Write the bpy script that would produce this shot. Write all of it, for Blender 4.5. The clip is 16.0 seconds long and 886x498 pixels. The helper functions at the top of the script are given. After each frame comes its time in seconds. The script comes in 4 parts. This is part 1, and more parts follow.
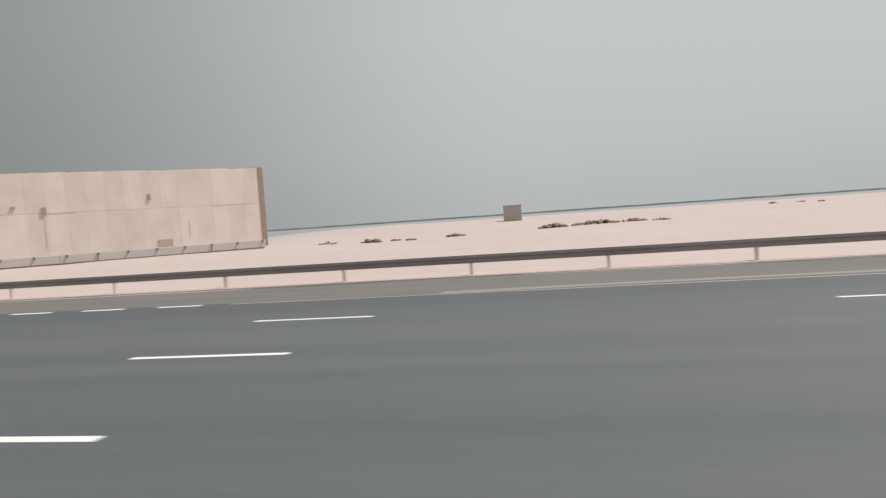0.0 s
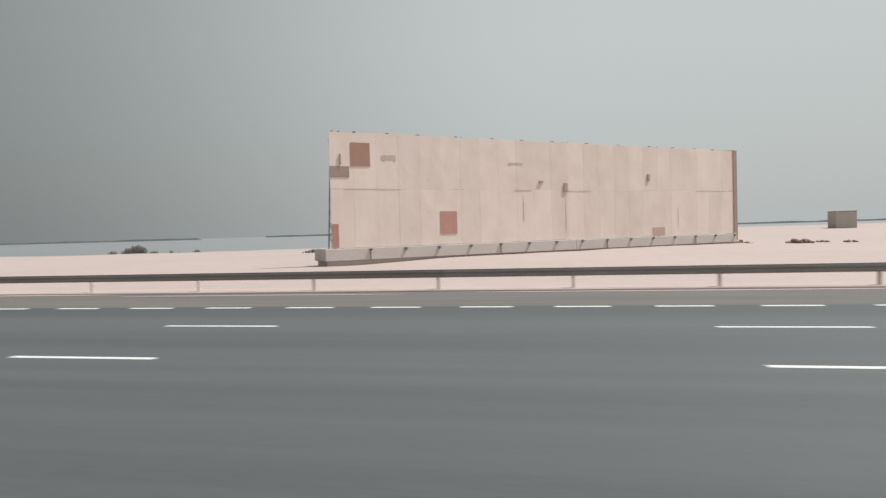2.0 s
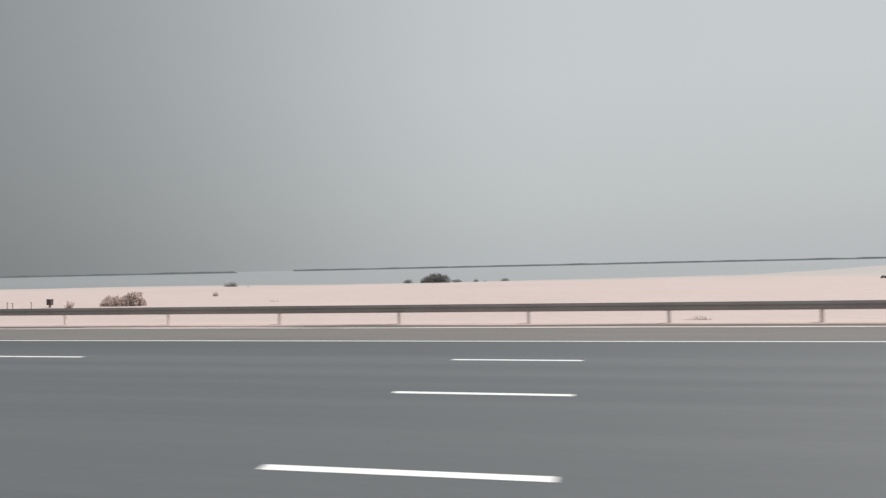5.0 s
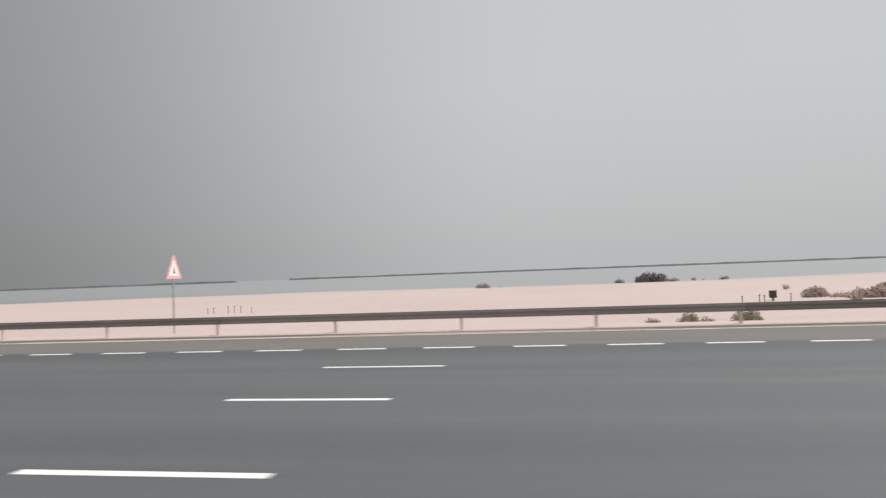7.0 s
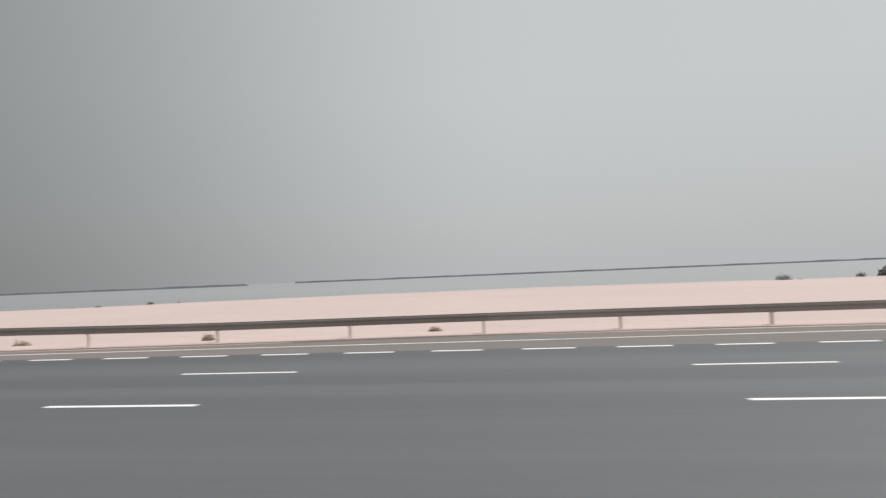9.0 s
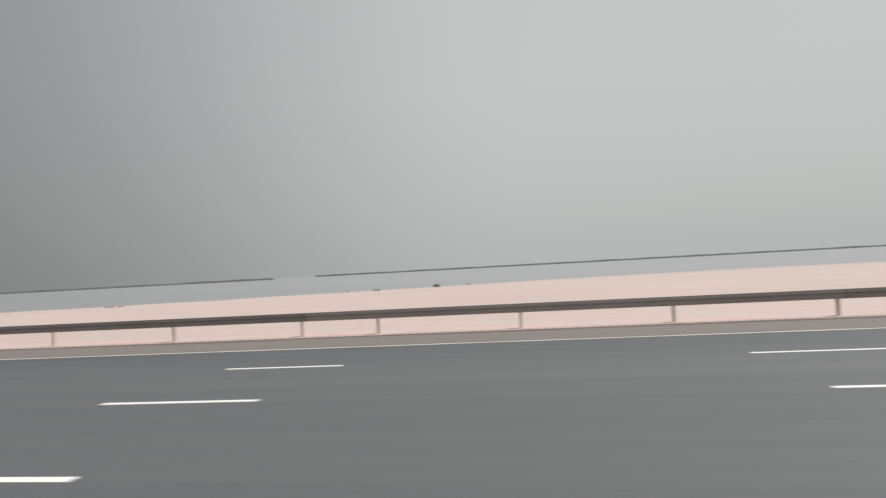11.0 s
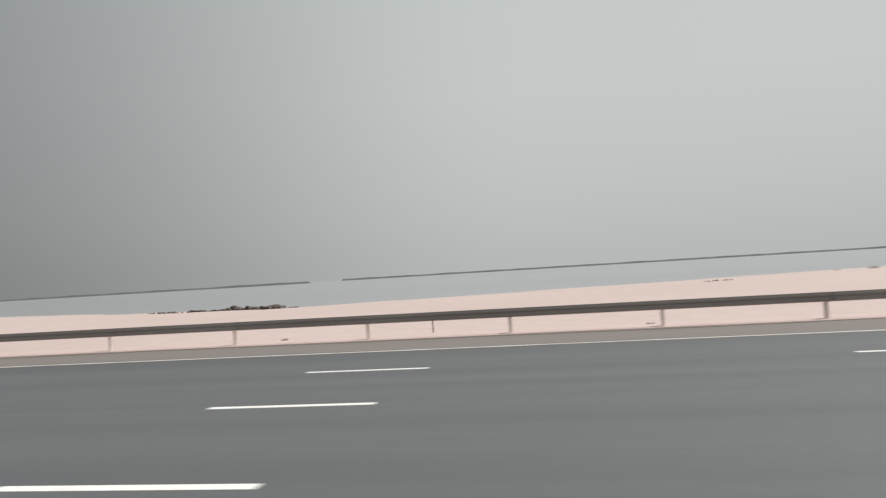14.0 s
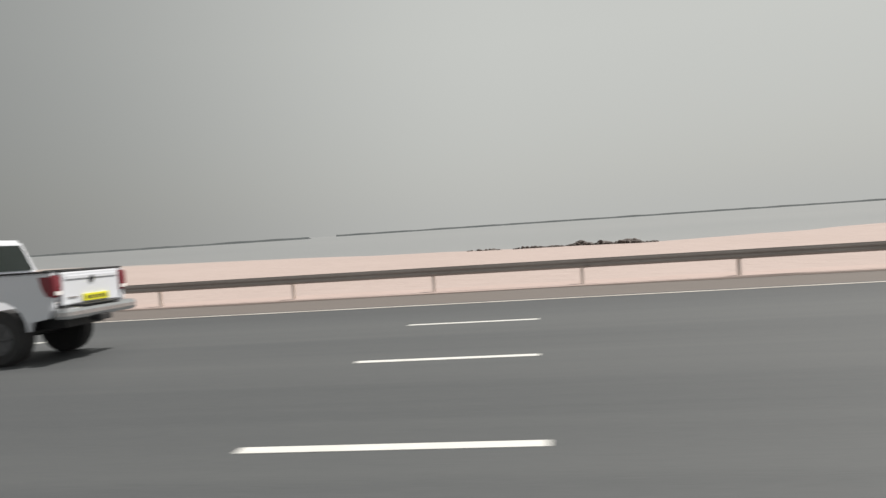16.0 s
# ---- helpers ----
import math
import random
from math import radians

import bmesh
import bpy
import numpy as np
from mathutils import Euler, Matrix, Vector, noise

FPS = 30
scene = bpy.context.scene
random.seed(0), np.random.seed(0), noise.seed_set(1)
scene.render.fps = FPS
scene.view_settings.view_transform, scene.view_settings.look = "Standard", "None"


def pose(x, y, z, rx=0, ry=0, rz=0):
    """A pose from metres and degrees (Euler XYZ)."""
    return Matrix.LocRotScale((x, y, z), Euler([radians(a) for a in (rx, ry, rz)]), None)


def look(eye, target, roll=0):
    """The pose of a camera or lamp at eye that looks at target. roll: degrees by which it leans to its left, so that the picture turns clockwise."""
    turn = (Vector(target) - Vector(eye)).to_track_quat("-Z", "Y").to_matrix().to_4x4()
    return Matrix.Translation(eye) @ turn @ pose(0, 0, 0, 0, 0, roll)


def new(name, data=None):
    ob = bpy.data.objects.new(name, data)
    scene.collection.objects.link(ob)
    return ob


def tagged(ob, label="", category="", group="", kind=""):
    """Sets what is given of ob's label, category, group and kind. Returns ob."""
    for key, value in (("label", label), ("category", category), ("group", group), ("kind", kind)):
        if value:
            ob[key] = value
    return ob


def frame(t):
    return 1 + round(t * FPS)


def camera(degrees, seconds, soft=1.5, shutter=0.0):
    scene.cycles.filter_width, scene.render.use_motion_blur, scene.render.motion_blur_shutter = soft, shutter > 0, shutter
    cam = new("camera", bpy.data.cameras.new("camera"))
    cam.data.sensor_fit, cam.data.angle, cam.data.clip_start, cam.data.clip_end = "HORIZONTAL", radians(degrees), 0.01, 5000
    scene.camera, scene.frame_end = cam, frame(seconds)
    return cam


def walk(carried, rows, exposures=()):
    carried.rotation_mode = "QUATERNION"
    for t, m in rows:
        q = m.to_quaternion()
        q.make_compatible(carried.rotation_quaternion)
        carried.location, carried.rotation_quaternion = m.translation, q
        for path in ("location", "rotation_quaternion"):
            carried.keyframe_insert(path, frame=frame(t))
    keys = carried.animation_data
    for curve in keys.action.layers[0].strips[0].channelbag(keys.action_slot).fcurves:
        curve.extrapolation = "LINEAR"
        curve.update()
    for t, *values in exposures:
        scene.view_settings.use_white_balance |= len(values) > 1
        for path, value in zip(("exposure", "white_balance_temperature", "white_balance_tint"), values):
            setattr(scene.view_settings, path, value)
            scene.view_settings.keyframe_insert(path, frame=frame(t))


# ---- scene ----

# ---------------------------------------------------------------- camera
FOV = 67.15
EYE = 1.393         # height of the lens over the asphalt
cam = camera(FOV, 16.0, soft=1.4, shutter=0.08)

# seconds, metres along the road, metres across it, tilt, turn and lean in degrees
PATHROWS = [
    (0.0, 14.38, 0.22, 87.37, 10.73, -3.94),
    (0.5, -3.01, 0.21, 88.39, 9.34, -3.45),
    (1.0, -22.74, 0.13, 86.42, 13.32, -5.26),
    (1.5, -39.93, 0.29, 85.30, 11.60, -3.71),
    (2.0, -59.69, 0.28, 88.47, 11.74, -1.61),
    (2.5, -77.01, 0.25, 92.28, 16.12, -0.01),
    (3.0, -96.77, 0.13, 91.22, 13.52, -0.12),
    (3.5, -112.86, 0.03, 91.31, 12.87, -0.80),
    (4.0, -132.67, -0.05, 91.53, 13.57, -1.13),
    (4.2, -139.96, -0.08, 91.51, 12.51, -1.03),
    (4.5, -149.79, -0.08, 91.51, 12.41, -1.07),
    (5.0, -169.45, -0.08, 91.52, 11.83, -1.26),
    (5.5, -186.65, -0.08, 91.53, 11.15, -1.48),
    (6.0, -206.31, -0.07, 91.54, 10.57, -1.68),
    (6.3, -216.14, -0.07, 91.54, 10.48, -1.71),
    (6.5, -223.69, -0.19, 93.69, 10.16, -2.16),
    (7.0, -243.45, -0.17, 92.06, 9.97, -2.15),
    (7.5, -259.38, -0.36, 91.93, 11.00, -2.22),
    (8.0, -279.13, -0.28, 92.25, 9.87, -2.65),
    (8.5, -296.42, -0.13, 91.21, 8.67, -2.51),
    (9.0, -316.07, -0.16, 92.31, 8.97, -2.35),
    (9.5, -333.16, -0.09, 91.50, 7.38, -3.35),
    (10.0, -352.59, 0.01, 88.87, 7.97, -3.15),
    (10.2, -359.79, -0.05, 90.84, 10.17, -3.72),
    (10.5, -369.25, -0.05, 90.96, 10.03, -3.64),
    (11.0, -388.18, -0.09, 91.69, 9.17, -3.10),
    (11.5, -404.74, -0.12, 92.53, 8.18, -2.48),
    (12.0, -423.66, -0.16, 93.26, 7.32, -1.94),
    (12.3, -433.12, -0.16, 93.38, 7.18, -1.85),
    (12.5, -440.49, 0.06, 93.03, 7.85, -2.58),
    (13.0, -459.92, -0.04, 93.66, 7.29, -3.14),
    (13.5, -477.30, -0.05, 93.86, 8.16, -3.80),
    (14.0, -496.66, -0.06, 92.08, 9.10, -3.46),
    (14.5, -513.75, 0.00, 92.97, 5.64, -2.92),
    (15.0, -533.50, 0.06, 91.01, 8.48, -4.48),
    (15.5, -550.63, 0.12, 88.99, 8.11, -4.68),
    (16.0, -570.24, 0.14, 88.21, 7.26, -3.80),
]


def between(t):
    """The camera's numbers at t: even speed along the road, eased turns."""
    i = max(0, min(len(PATHROWS) - 2, sum(1 for k in PATHROWS if k[0] <= t + 1e-6) - 1))
    a, b = np.array(PATHROWS[i]), np.array(PATHROWS[i + 1])
    before, after = np.array(PATHROWS[max(0, i - 1)]), np.array(PATHROWS[min(len(PATHROWS) - 1, i + 2)])
    span = b[0] - a[0]
    s = (t - a[0]) / span
    ta = (b - before) / max(b[0] - before[0], 1e-6) * span
    tb = (after - a) / max(after[0] - a[0], 1e-6) * span
    v = (2 * s**3 - 3 * s**2 + 1) * a + (s**3 - 2 * s**2 + s) * ta + (3 * s**2 - 2 * s**3) * b + (s**3 - s**2) * tb
    v[1] = a[1] + (b[1] - a[1]) * s
    return v


ROWS = []
for n in range(161):
    v = between(n / 10)
    ROWS.append((n / 10, pose(v[1], v[2], EYE, v[3], 0, v[4]) @ pose(0, 0, 0, 0, 0, v[5])))
walk(cam, ROWS, exposures=[(0.0, -0.02, 6480, 7), (1.5, -0.03, 6420, 6), (2.0, -0.02, 6420, 6), (2.5, -0.03, 6120, 6), (3.0, 0.06, 6180, 7), (4.0, 0.02, 6250, 8), (6.5, 0.01, 6450, 9), (9.0, 0.00, 6470, 10), (10.0, -0.05, 6580, 10), (12.5, -0.03, 6500, 8), (14.0, -0.01, 6520, 8), (15.0, 0.00, 6500, 9), (15.5, -0.01, 6650, 9), (16.0, -0.01, 6750, 8)])

# ---------------------------------------------------------------- light
SUN_UP, SUN_EAST = 60.0, 68.0      # the sun stands high, ahead of the hoarding's face, out over the sand
world = bpy.data.worlds.new("sky")
scene.world = world
world.use_nodes = True
wn, wl = world.node_tree.nodes, world.node_tree.links
wn.clear()
w_out = wn.new("ShaderNodeOutputWorld")
w_bg = wn.new("ShaderNodeBackground")
w_bg.inputs["Strength"].default_value = 0.10
w_sky = wn.new("ShaderNodeTexSky")
w_sky.sky_type = "NISHITA"
w_sky.sun_disc = False
w_sky.sun_elevation = radians(SUN_UP)
w_sky.sun_rotation = radians(SUN_EAST)
w_sky.dust_density = 6.0
w_sky.air_density = 1.0
w_sky.ozone_density = 1.0
w_co = wn.new("ShaderNodeTexCoord")
w_sep = wn.new("ShaderNodeSeparateXYZ")
w_ramp = wn.new("ShaderNodeValToRGB")       # dusty haze, a little darker at the horizon
w_ramp.color_ramp.elements[0].position = 0.0
w_ramp.color_ramp.elements[0].color = (0.524, 0.537, 0.541, 1)
w_ramp.color_ramp.elements[1].position = 0.26
w_ramp.color_ramp.elements[1].color = (0.592, 0.606, 0.594, 1)
w_side = wn.new("ShaderNodeMapRange")        # the haze glows brighter towards the sun's side
w_side.interpolation_type = "SMOOTHSTEP"
w_side.inputs["From Min"].default_value = -1.05
w_side.inputs["From Max"].default_value = 0.0
w_side.inputs["To Min"].default_value = 3.1
w_side.inputs["To Max"].default_value = 10.2
w_gain = wn.new("ShaderNodeVectorMath")
w_gain.operation = "SCALE"
w_mix = wn.new("ShaderNodeMix")
w_mix.data_type = "RGBA"
w_mix.inputs["Factor"].default_value = 0.88
wl.new(w_co.outputs["Generated"], w_sep.inputs[0])
wl.new(w_sep.outputs["Z"], w_ramp.inputs[0])
wl.new(w_sep.outputs["X"], w_side.inputs["Value"])
wl.new(w_side.outputs[0], w_gain.inputs["Scale"])
wl.new(w_ramp.outputs[0], w_gain.inputs[0])
wl.new(w_sky.outputs[0], w_mix.inputs["A"])
wl.new(w_gain.outputs[0], w_mix.inputs["B"])
wl.new(w_mix.outputs["Result"], w_bg.inputs["Color"])
wl.new(w_bg.outputs[0], w_out.inputs["Surface"])

sun = new("sun", bpy.data.lights.new("sun", "SUN"))
sun.data.energy = 5.0
sun.data.angle = radians(0.9)
sun.data.color = (1.0, 0.965, 0.94)
ce = math.cos(radians(SUN_UP))
sun_way = Vector((ce * math.sin(radians(SUN_EAST)), ce * math.cos(radians(SUN_EAST)), math.sin(radians(SUN_UP))))
sun.matrix_world = look(sun_way * 60, (0, 0, 0))


# ---------------------------------------------------------------- materials
def surface(name, base, rough=0.8, metal=0.0, tones=(), bump=(), spread=0.0, stretch=None):
    """A node material: base colour, darker or lighter tones (scale, colour, amount, hardness), fine relief (scale, height)."""
    m = bpy.data.materials.new(name)
    m.use_nodes = True
    nt, li = m.node_tree.nodes, m.node_tree.links
    b = nt["Principled BSDF"]
    b.inputs["Roughness"].default_value = rough
    b.inputs["Metallic"].default_value = metal
    co = nt.new("ShaderNodeTexCoord")
    mp = nt.new("ShaderNodeMapping")
    li.new(co.outputs["Object"], mp.inputs[0])
    if stretch:
        mp.inputs["Scale"].default_value = stretch
    rgb = nt.new("ShaderNodeRGB")
    rgb.outputs[0].default_value = (*base, 1)
    last = rgb.outputs[0]
    for scale, colour, amount, hard in tones:
        no = nt.new("ShaderNodeTexNoise")
        no.inputs["Scale"].default_value = scale
        no.inputs["Detail"].default_value = 5.0
        no.inputs["Roughness"].default_value = 0.6
        li.new(mp.outputs[0], no.inputs["Vector"])
        mr = nt.new("ShaderNodeMapRange")
        mr.inputs["From Min"].default_value = 0.5 - hard
        mr.inputs["From Max"].default_value = 0.5 + hard
        mr.inputs["To Max"].default_value = amount
        li.new(no.outputs["Fac"], mr.inputs["Value"])
        mx = nt.new("ShaderNodeMix")
        mx.data_type = "RGBA"
        li.new(mr.outputs[0], mx.inputs["Factor"])
        li.new(last, mx.inputs["A"])
        mx.inputs["B"].default_value = (*colour, 1)
        last = mx.outputs["Result"]
    if spread:
        oi = nt.new("ShaderNodeObjectInfo")
        hs = nt.new("ShaderNodeHueSaturation")
        mr = nt.new("ShaderNodeMapRange")
        mr.inputs["To Min"].default_value = 1 - spread
        mr.inputs["To Max"].default_value = 1 + spread
        li.new(oi.outputs["Random"], mr.inputs["Value"])
        li.new(mr.outputs[0], hs.inputs["Value"])
        li.new(last, hs.inputs["Color"])
        last = hs.outputs[0]
    li.new(last, b.inputs["Base Color"])
    height = None
    for scale, strength in bump:
        no = nt.new("ShaderNodeTexNoise")
        no.inputs["Scale"].default_value = scale
        no.inputs["Detail"].default_value = 4.0
        li.new(mp.outputs[0], no.inputs["Vector"])
        bp = nt.new("ShaderNodeBump")
        bp.inputs["Strength"].default_value = strength
        bp.inputs["Distance"].default_value = 0.3 / scale
        li.new(no.outputs["Fac"], bp.inputs["Height"])
        if height:
            li.new(height, bp.inputs["Normal"])
        height = bp.outputs[0]
    if height:
        li.new(height, b.inputs["Normal"])
    return m


def zone(m, axis, a, b, colour, amount, wander=0.0, scale=0.02, borders=()):
    """Mixes another colour into a material where the ground changes along x or y, with a wandering border."""
    nt, li = m.node_tree.nodes, m.node_tree.links
    b_in = nt["Principled BSDF"].inputs["Base Color"]
    last = b_in.links[0].from_socket
    co = nt.new("ShaderNodeTexCoord")
    sep = nt.new("ShaderNodeSeparateXYZ")
    li.new(co.outputs["Object"], sep.inputs[0])
    no = nt.new("ShaderNodeTexNoise")
    no.inputs["Scale"].default_value = scale
    no.inputs["Detail"].default_value = 4.0
    li.new(co.outputs["Object"], no.inputs["Vector"])
    add = nt.new("ShaderNodeMath")
    add.operation = "MULTIPLY_ADD"
    li.new(no.outputs["Fac"], add.inputs[0])
    add.inputs[1].default_value = wander
    li.new(sep.outputs[axis], add.inputs[2])
    mr = nt.new("ShaderNodeMapRange")
    mr.interpolation_type = "SMOOTHSTEP"
    mr.inputs["From Min"].default_value = a + wander / 2
    mr.inputs["From Max"].default_value = b + wander / 2
    mr.inputs["To Max"].default_value = amount
    li.new(add.outputs[0], mr.inputs["Value"])
    factor = mr.outputs[0]
    for side, c, d in borders:
        m2 = nt.new("ShaderNodeMapRange")
        m2.interpolation_type = "SMOOTHSTEP"
        m2.inputs["From Min"].default_value, m2.inputs["From Max"].default_value = c, d
        li.new(sep.outputs[side], m2.inputs["Value"])
        mul = nt.new("ShaderNodeMath")
        mul.operation = "MULTIPLY"
        li.new(factor, mul.inputs[0])
        li.new(m2.outputs[0], mul.inputs[1])
        factor = mul.outputs[0]
    mx = nt.new("ShaderNodeMix")
    mx.data_type = "RGBA"
    li.new(factor, mx.inputs["Factor"])
    li.new(last, mx.inputs["A"])
    mx.inputs["B"].default_value = (*colour, 1)
    li.new(mx.outputs["Result"], b_in)


M_SAND = surface("sand", (0.383, 0.310, 0.289), 0.95, tones=((0.035, (0.336, 0.268, 0.246), 0.7, 0.15), (0.4, (0.321, 0.252, 0.230), 0.45, 0.2), (9.0, (0.422, 0.352, 0.331), 0.4, 0.2)), bump=((0.6, 0.35), (14.0, 0.3)))
zone(M_SAND, "Y", 140, 195, (0.301, 0.270, 0.252), 0.85, 30.0, 0.02, (("X", -25, -75),))     # greyer sand far out, growing stronger westward
zone(M_SAND, "Y", 92, 122, (0.310, 0.286, 0.271), 0.8, 16.0, 0.03, (("X", -124, -98), ("X", -35, -70)))     # greyer ground behind the scrap
zone(M_SAND, "Y", 26, 21, (0.407, 0.314, 0.289), 0.55, 3.0, 0.15)     # loose blown sand by the rail
M_ROAD = surface("asphalt", (0.066, 0.071, 0.074), 0.72, tones=((0.6, (0.033, 0.038, 0.043), 0.9, 0.11), (1.3, (0.078, 0.083, 0.086), 0.4, 0.18), (6.0, (0.055, 0.060, 0.064), 0.25, 0.2), (160.0, (0.097, 0.099, 0.103), 0.5, 0.2)), bump=((120.0, 0.35),), stretch=(0.03, 1.0, 1.0))
zone(M_ROAD, "Y", 11.9, 13.9, (0.046, 0.049, 0.053), 0.65, 1.2, 0.08)     # darker, less worn margin
M_SHOULDER = surface("dusty_shoulder", (0.085, 0.080, 0.076), 0.9, tones=((2.2, (0.151, 0.130, 0.119), 0.6, 0.14), (0.7, (0.109, 0.100, 0.094), 0.6, 0.15), (30.0, (0.121, 0.112, 0.104), 0.4, 0.2)), bump=((40.0, 0.4),), stretch=(0.10, 1.0, 1.0))
zone(M_SHOULDER, "X", -300, -345, (0.140, 0.119, 0.109), 0.6, 10.0, 0.05)     # sandier along the narrow shoulder
M_PAINT = surface("road_paint", (0.640, 0.640, 0.624), 0.6, tones=((2.5, (0.496, 0.488, 0.464), 0.5, 0.15), (40.0, (0.440, 0.432, 0.416), 0.35, 0.12)))
M_EDGE = surface("worn_edge_paint", (0.624, 0.588, 0.544), 0.7, tones=((0.8, (0.360, 0.304, 0.264), 0.6, 0.15), (12.0, (0.280, 0.248, 0.224), 0.4, 0.15)))
M_RAIL = surface("weathered_galvanised_steel", (0.292, 0.270, 0.258), 0.7, 0.1, tones=((0.35, (0.215, 0.185, 0.172), 0.8, 0.2), (8.0, (0.34, 0.305, 0.288), 0.4, 0.2)), bump=((6.0, 0.1),), spread=0.16)
M_POST = surface("dusty_steel_post", (0.84, 0.745, 0.70), 0.7, 0.0, tones=((3.0, (0.58, 0.51, 0.46), 0.6, 0.2),), spread=0.12)
M_SEA = surface("shallow_sea", (0.193, 0.200, 0.206), 0.32, tones=((0.006, (0.226, 0.230, 0.235), 0.8, 0.15),), bump=((0.35, 0.25), (2.0, 0.25)), stretch=(0.4, 1.0, 1.0))
M_FARSHORE = surface("hazy_mangrove", (0.10, 0.114, 0.119), 1.0, tones=((0.01, (0.13, 0.14, 0.143), 0.8, 0.2),))
M_PANEL = surface("cream_sheet_panel", (0.729, 0.623, 0.577), 0.8, tones=((0.09, (0.653, 0.547, 0.497), 0.7, 0.14), (0.3, (0.597, 0.497, 0.449), 0.6, 0.14), (1.1, (0.612, 0.512, 0.468), 0.35, 0.14), (0.55, (0.775, 0.670, 0.619), 0.4, 0.14)), bump=((0.7, 0.1),), spread=0.045, stretch=(1.0, 1.0, 0.65))
M_RED = surface("red_primed_board", (0.423, 0.234, 0.198), 0.8, tones=((1.2, (0.360, 0.171, 0.135), 0.6, 0.2),), spread=0.15)
M_RUST = surface("rusty_brown_board", (0.360, 0.216, 0.162), 0.8, tones=((1.2, (0.288, 0.171, 0.131), 0.6, 0.2),))
M_TAN = surface("faded_tan_board", (0.495, 0.360, 0.306), 0.8, tones=((1.5, (0.414, 0.297, 0.252), 0.6, 0.2),))
M_BRACKET = surface("dull_rusty_bracket", (0.378, 0.288, 0.248), 0.8, tones=((2.0, (0.315, 0.234, 0.198), 0.6, 0.2),))
M_BROWN = surface("brown_edge_steel", (0.34, 0.24, 0.20), 0.75, tones=((0.8, (0.27, 0.19, 0.16), 0.6, 0.2),))
M_PLINTH = surface("pale_concrete", (0.515, 0.464, 0.435), 0.9, tones=((0.5, (0.427, 0.382, 0.359), 0.6, 0.2), (6.0, (0.544, 0.500, 0.473), 0.4, 0.2)), bump=((4.0, 0.2),))
M_STEEL = surface("dark_lattice_steel", (0.16, 0.155, 0.155), 0.6, 0.4, tones=((2.0, (0.15, 0.12, 0.10), 0.5, 0.2),))
M_STAIN = surface("dark_stain", (0.468, 0.383, 0.333), 0.9, tones=((2.0, (0.495, 0.405, 0.351), 0.7, 0.2),))
M_BLOCK = surface("grey_weathered_concrete", (0.470, 0.421, 0.384), 0.9, tones=((0.5, (0.368, 0.329, 0.300), 0.6, 0.2), (4.0, (0.305, 0.268, 0.240), 0.4, 0.2)), bump=((2.0, 0.3),))
M_ROCK = surface("brown_rubble", (0.194, 0.131, 0.112), 0.95, tones=((1.0, (0.137, 0.093, 0.078), 0.7, 0.2), (6.0, (0.262, 0.184, 0.156), 0.4, 0.2)), bump=((3.0, 0.5),), spread=0.2)
M_WETROCK = surface("wet_dark_stone", (0.065, 0.050, 0.045), 0.7, tones=((1.2, (0.039, 0.031, 0.028), 0.7, 0.2), (7.0, (0.103, 0.082, 0.073), 0.4, 0.2)), bump=((3.0, 0.5),), spread=0.2)
M_LEAF = surface("grey_green_leaves", (0.146, 0.142, 0.136), 0.9, tones=((0.8, (0.103, 0.101, 0.096), 0.7, 0.2), (5.0, (0.181, 0.172, 0.163), 0.5, 0.2)), spread=0.2)
M_DRY = surface("dry_scrub_twigs", (0.545, 0.442, 0.398), 0.95, tones=((1.5, (0.423, 0.342, 0.308), 0.7, 0.2),), spread=0.1)
M_TUFT = surface("dry_tuft_leaves", (0.463, 0.407, 0.302), 0.95, tones=((2.5, (0.339, 0.297, 0.221), 0.7, 0.2),), spread=0.15)
M_DIRT = surface("dark_gravelly_dirt", (0.105, 0.080, 0.070), 0.95, tones=((0.6, (0.16, 0.128, 0.114), 0.7, 0.2), (25.0, (0.07, 0.055, 0.048), 0.5, 0.2)), bump=((30.0, 0.5),))
M_FADED = surface("faded_dusty_paint", (0.36, 0.305, 0.282), 0.8, tones=((0.7, (0.22, 0.188, 0.172), 0.6, 0.15), (12.0, (0.19, 0.165, 0.15), 0.4, 0.15)), stretch=(0.3, 1.0, 1.0))
M_DUST = surface("sand_dusted_asphalt", (0.198, 0.168, 0.154), 0.95, tones=((0.5, (0.144, 0.125, 0.115), 0.7, 0.2), (20.0, (0.240, 0.206, 0.190), 0.4, 0.2)), bump=((30.0, 0.4),), stretch=(0.15, 1.0, 1.0))
M_GALV = surface("dull_galvanised_pole", (0.40, 0.40, 0.40), 0.6, 0.2, tones=((6.0, (0.34, 0.335, 0.33), 0.5, 0.2),))
M_WOOD = surface("weathered_stake", (0.32, 0.25, 0.21), 0.9, tones=((8.0, (0.22, 0.17, 0.14), 0.6, 0.2),), spread=0.2)
M_DARKBOX = surface("dark_painted_steel", (0.05, 0.042, 0.04), 0.6, tones=((4.0, (0.09, 0.07, 0.06), 0.5, 0.2),))
M_SIGNRED = surface("faded_sign_red", (0.70, 0.34, 0.34), 0.5, tones=((5.0, (0.76, 0.48, 0.48), 0.6, 0.2),))
M_SIGNWHITE = surface("sign_white", (0.82, 0.78, 0.76), 0.5, tones=((4.0, (0.72, 0.66, 0.64), 0.5, 0.2),))
M_SIGNBLACK = surface("sign_black", (0.10, 0.08, 0.08), 0.5)
M_CARWHITE = surface("white_car_paint", (0.62, 0.64, 0.685), 0.3, tones=((3.0, (0.585, 0.60, 0.64), 0.5, 0.2),))
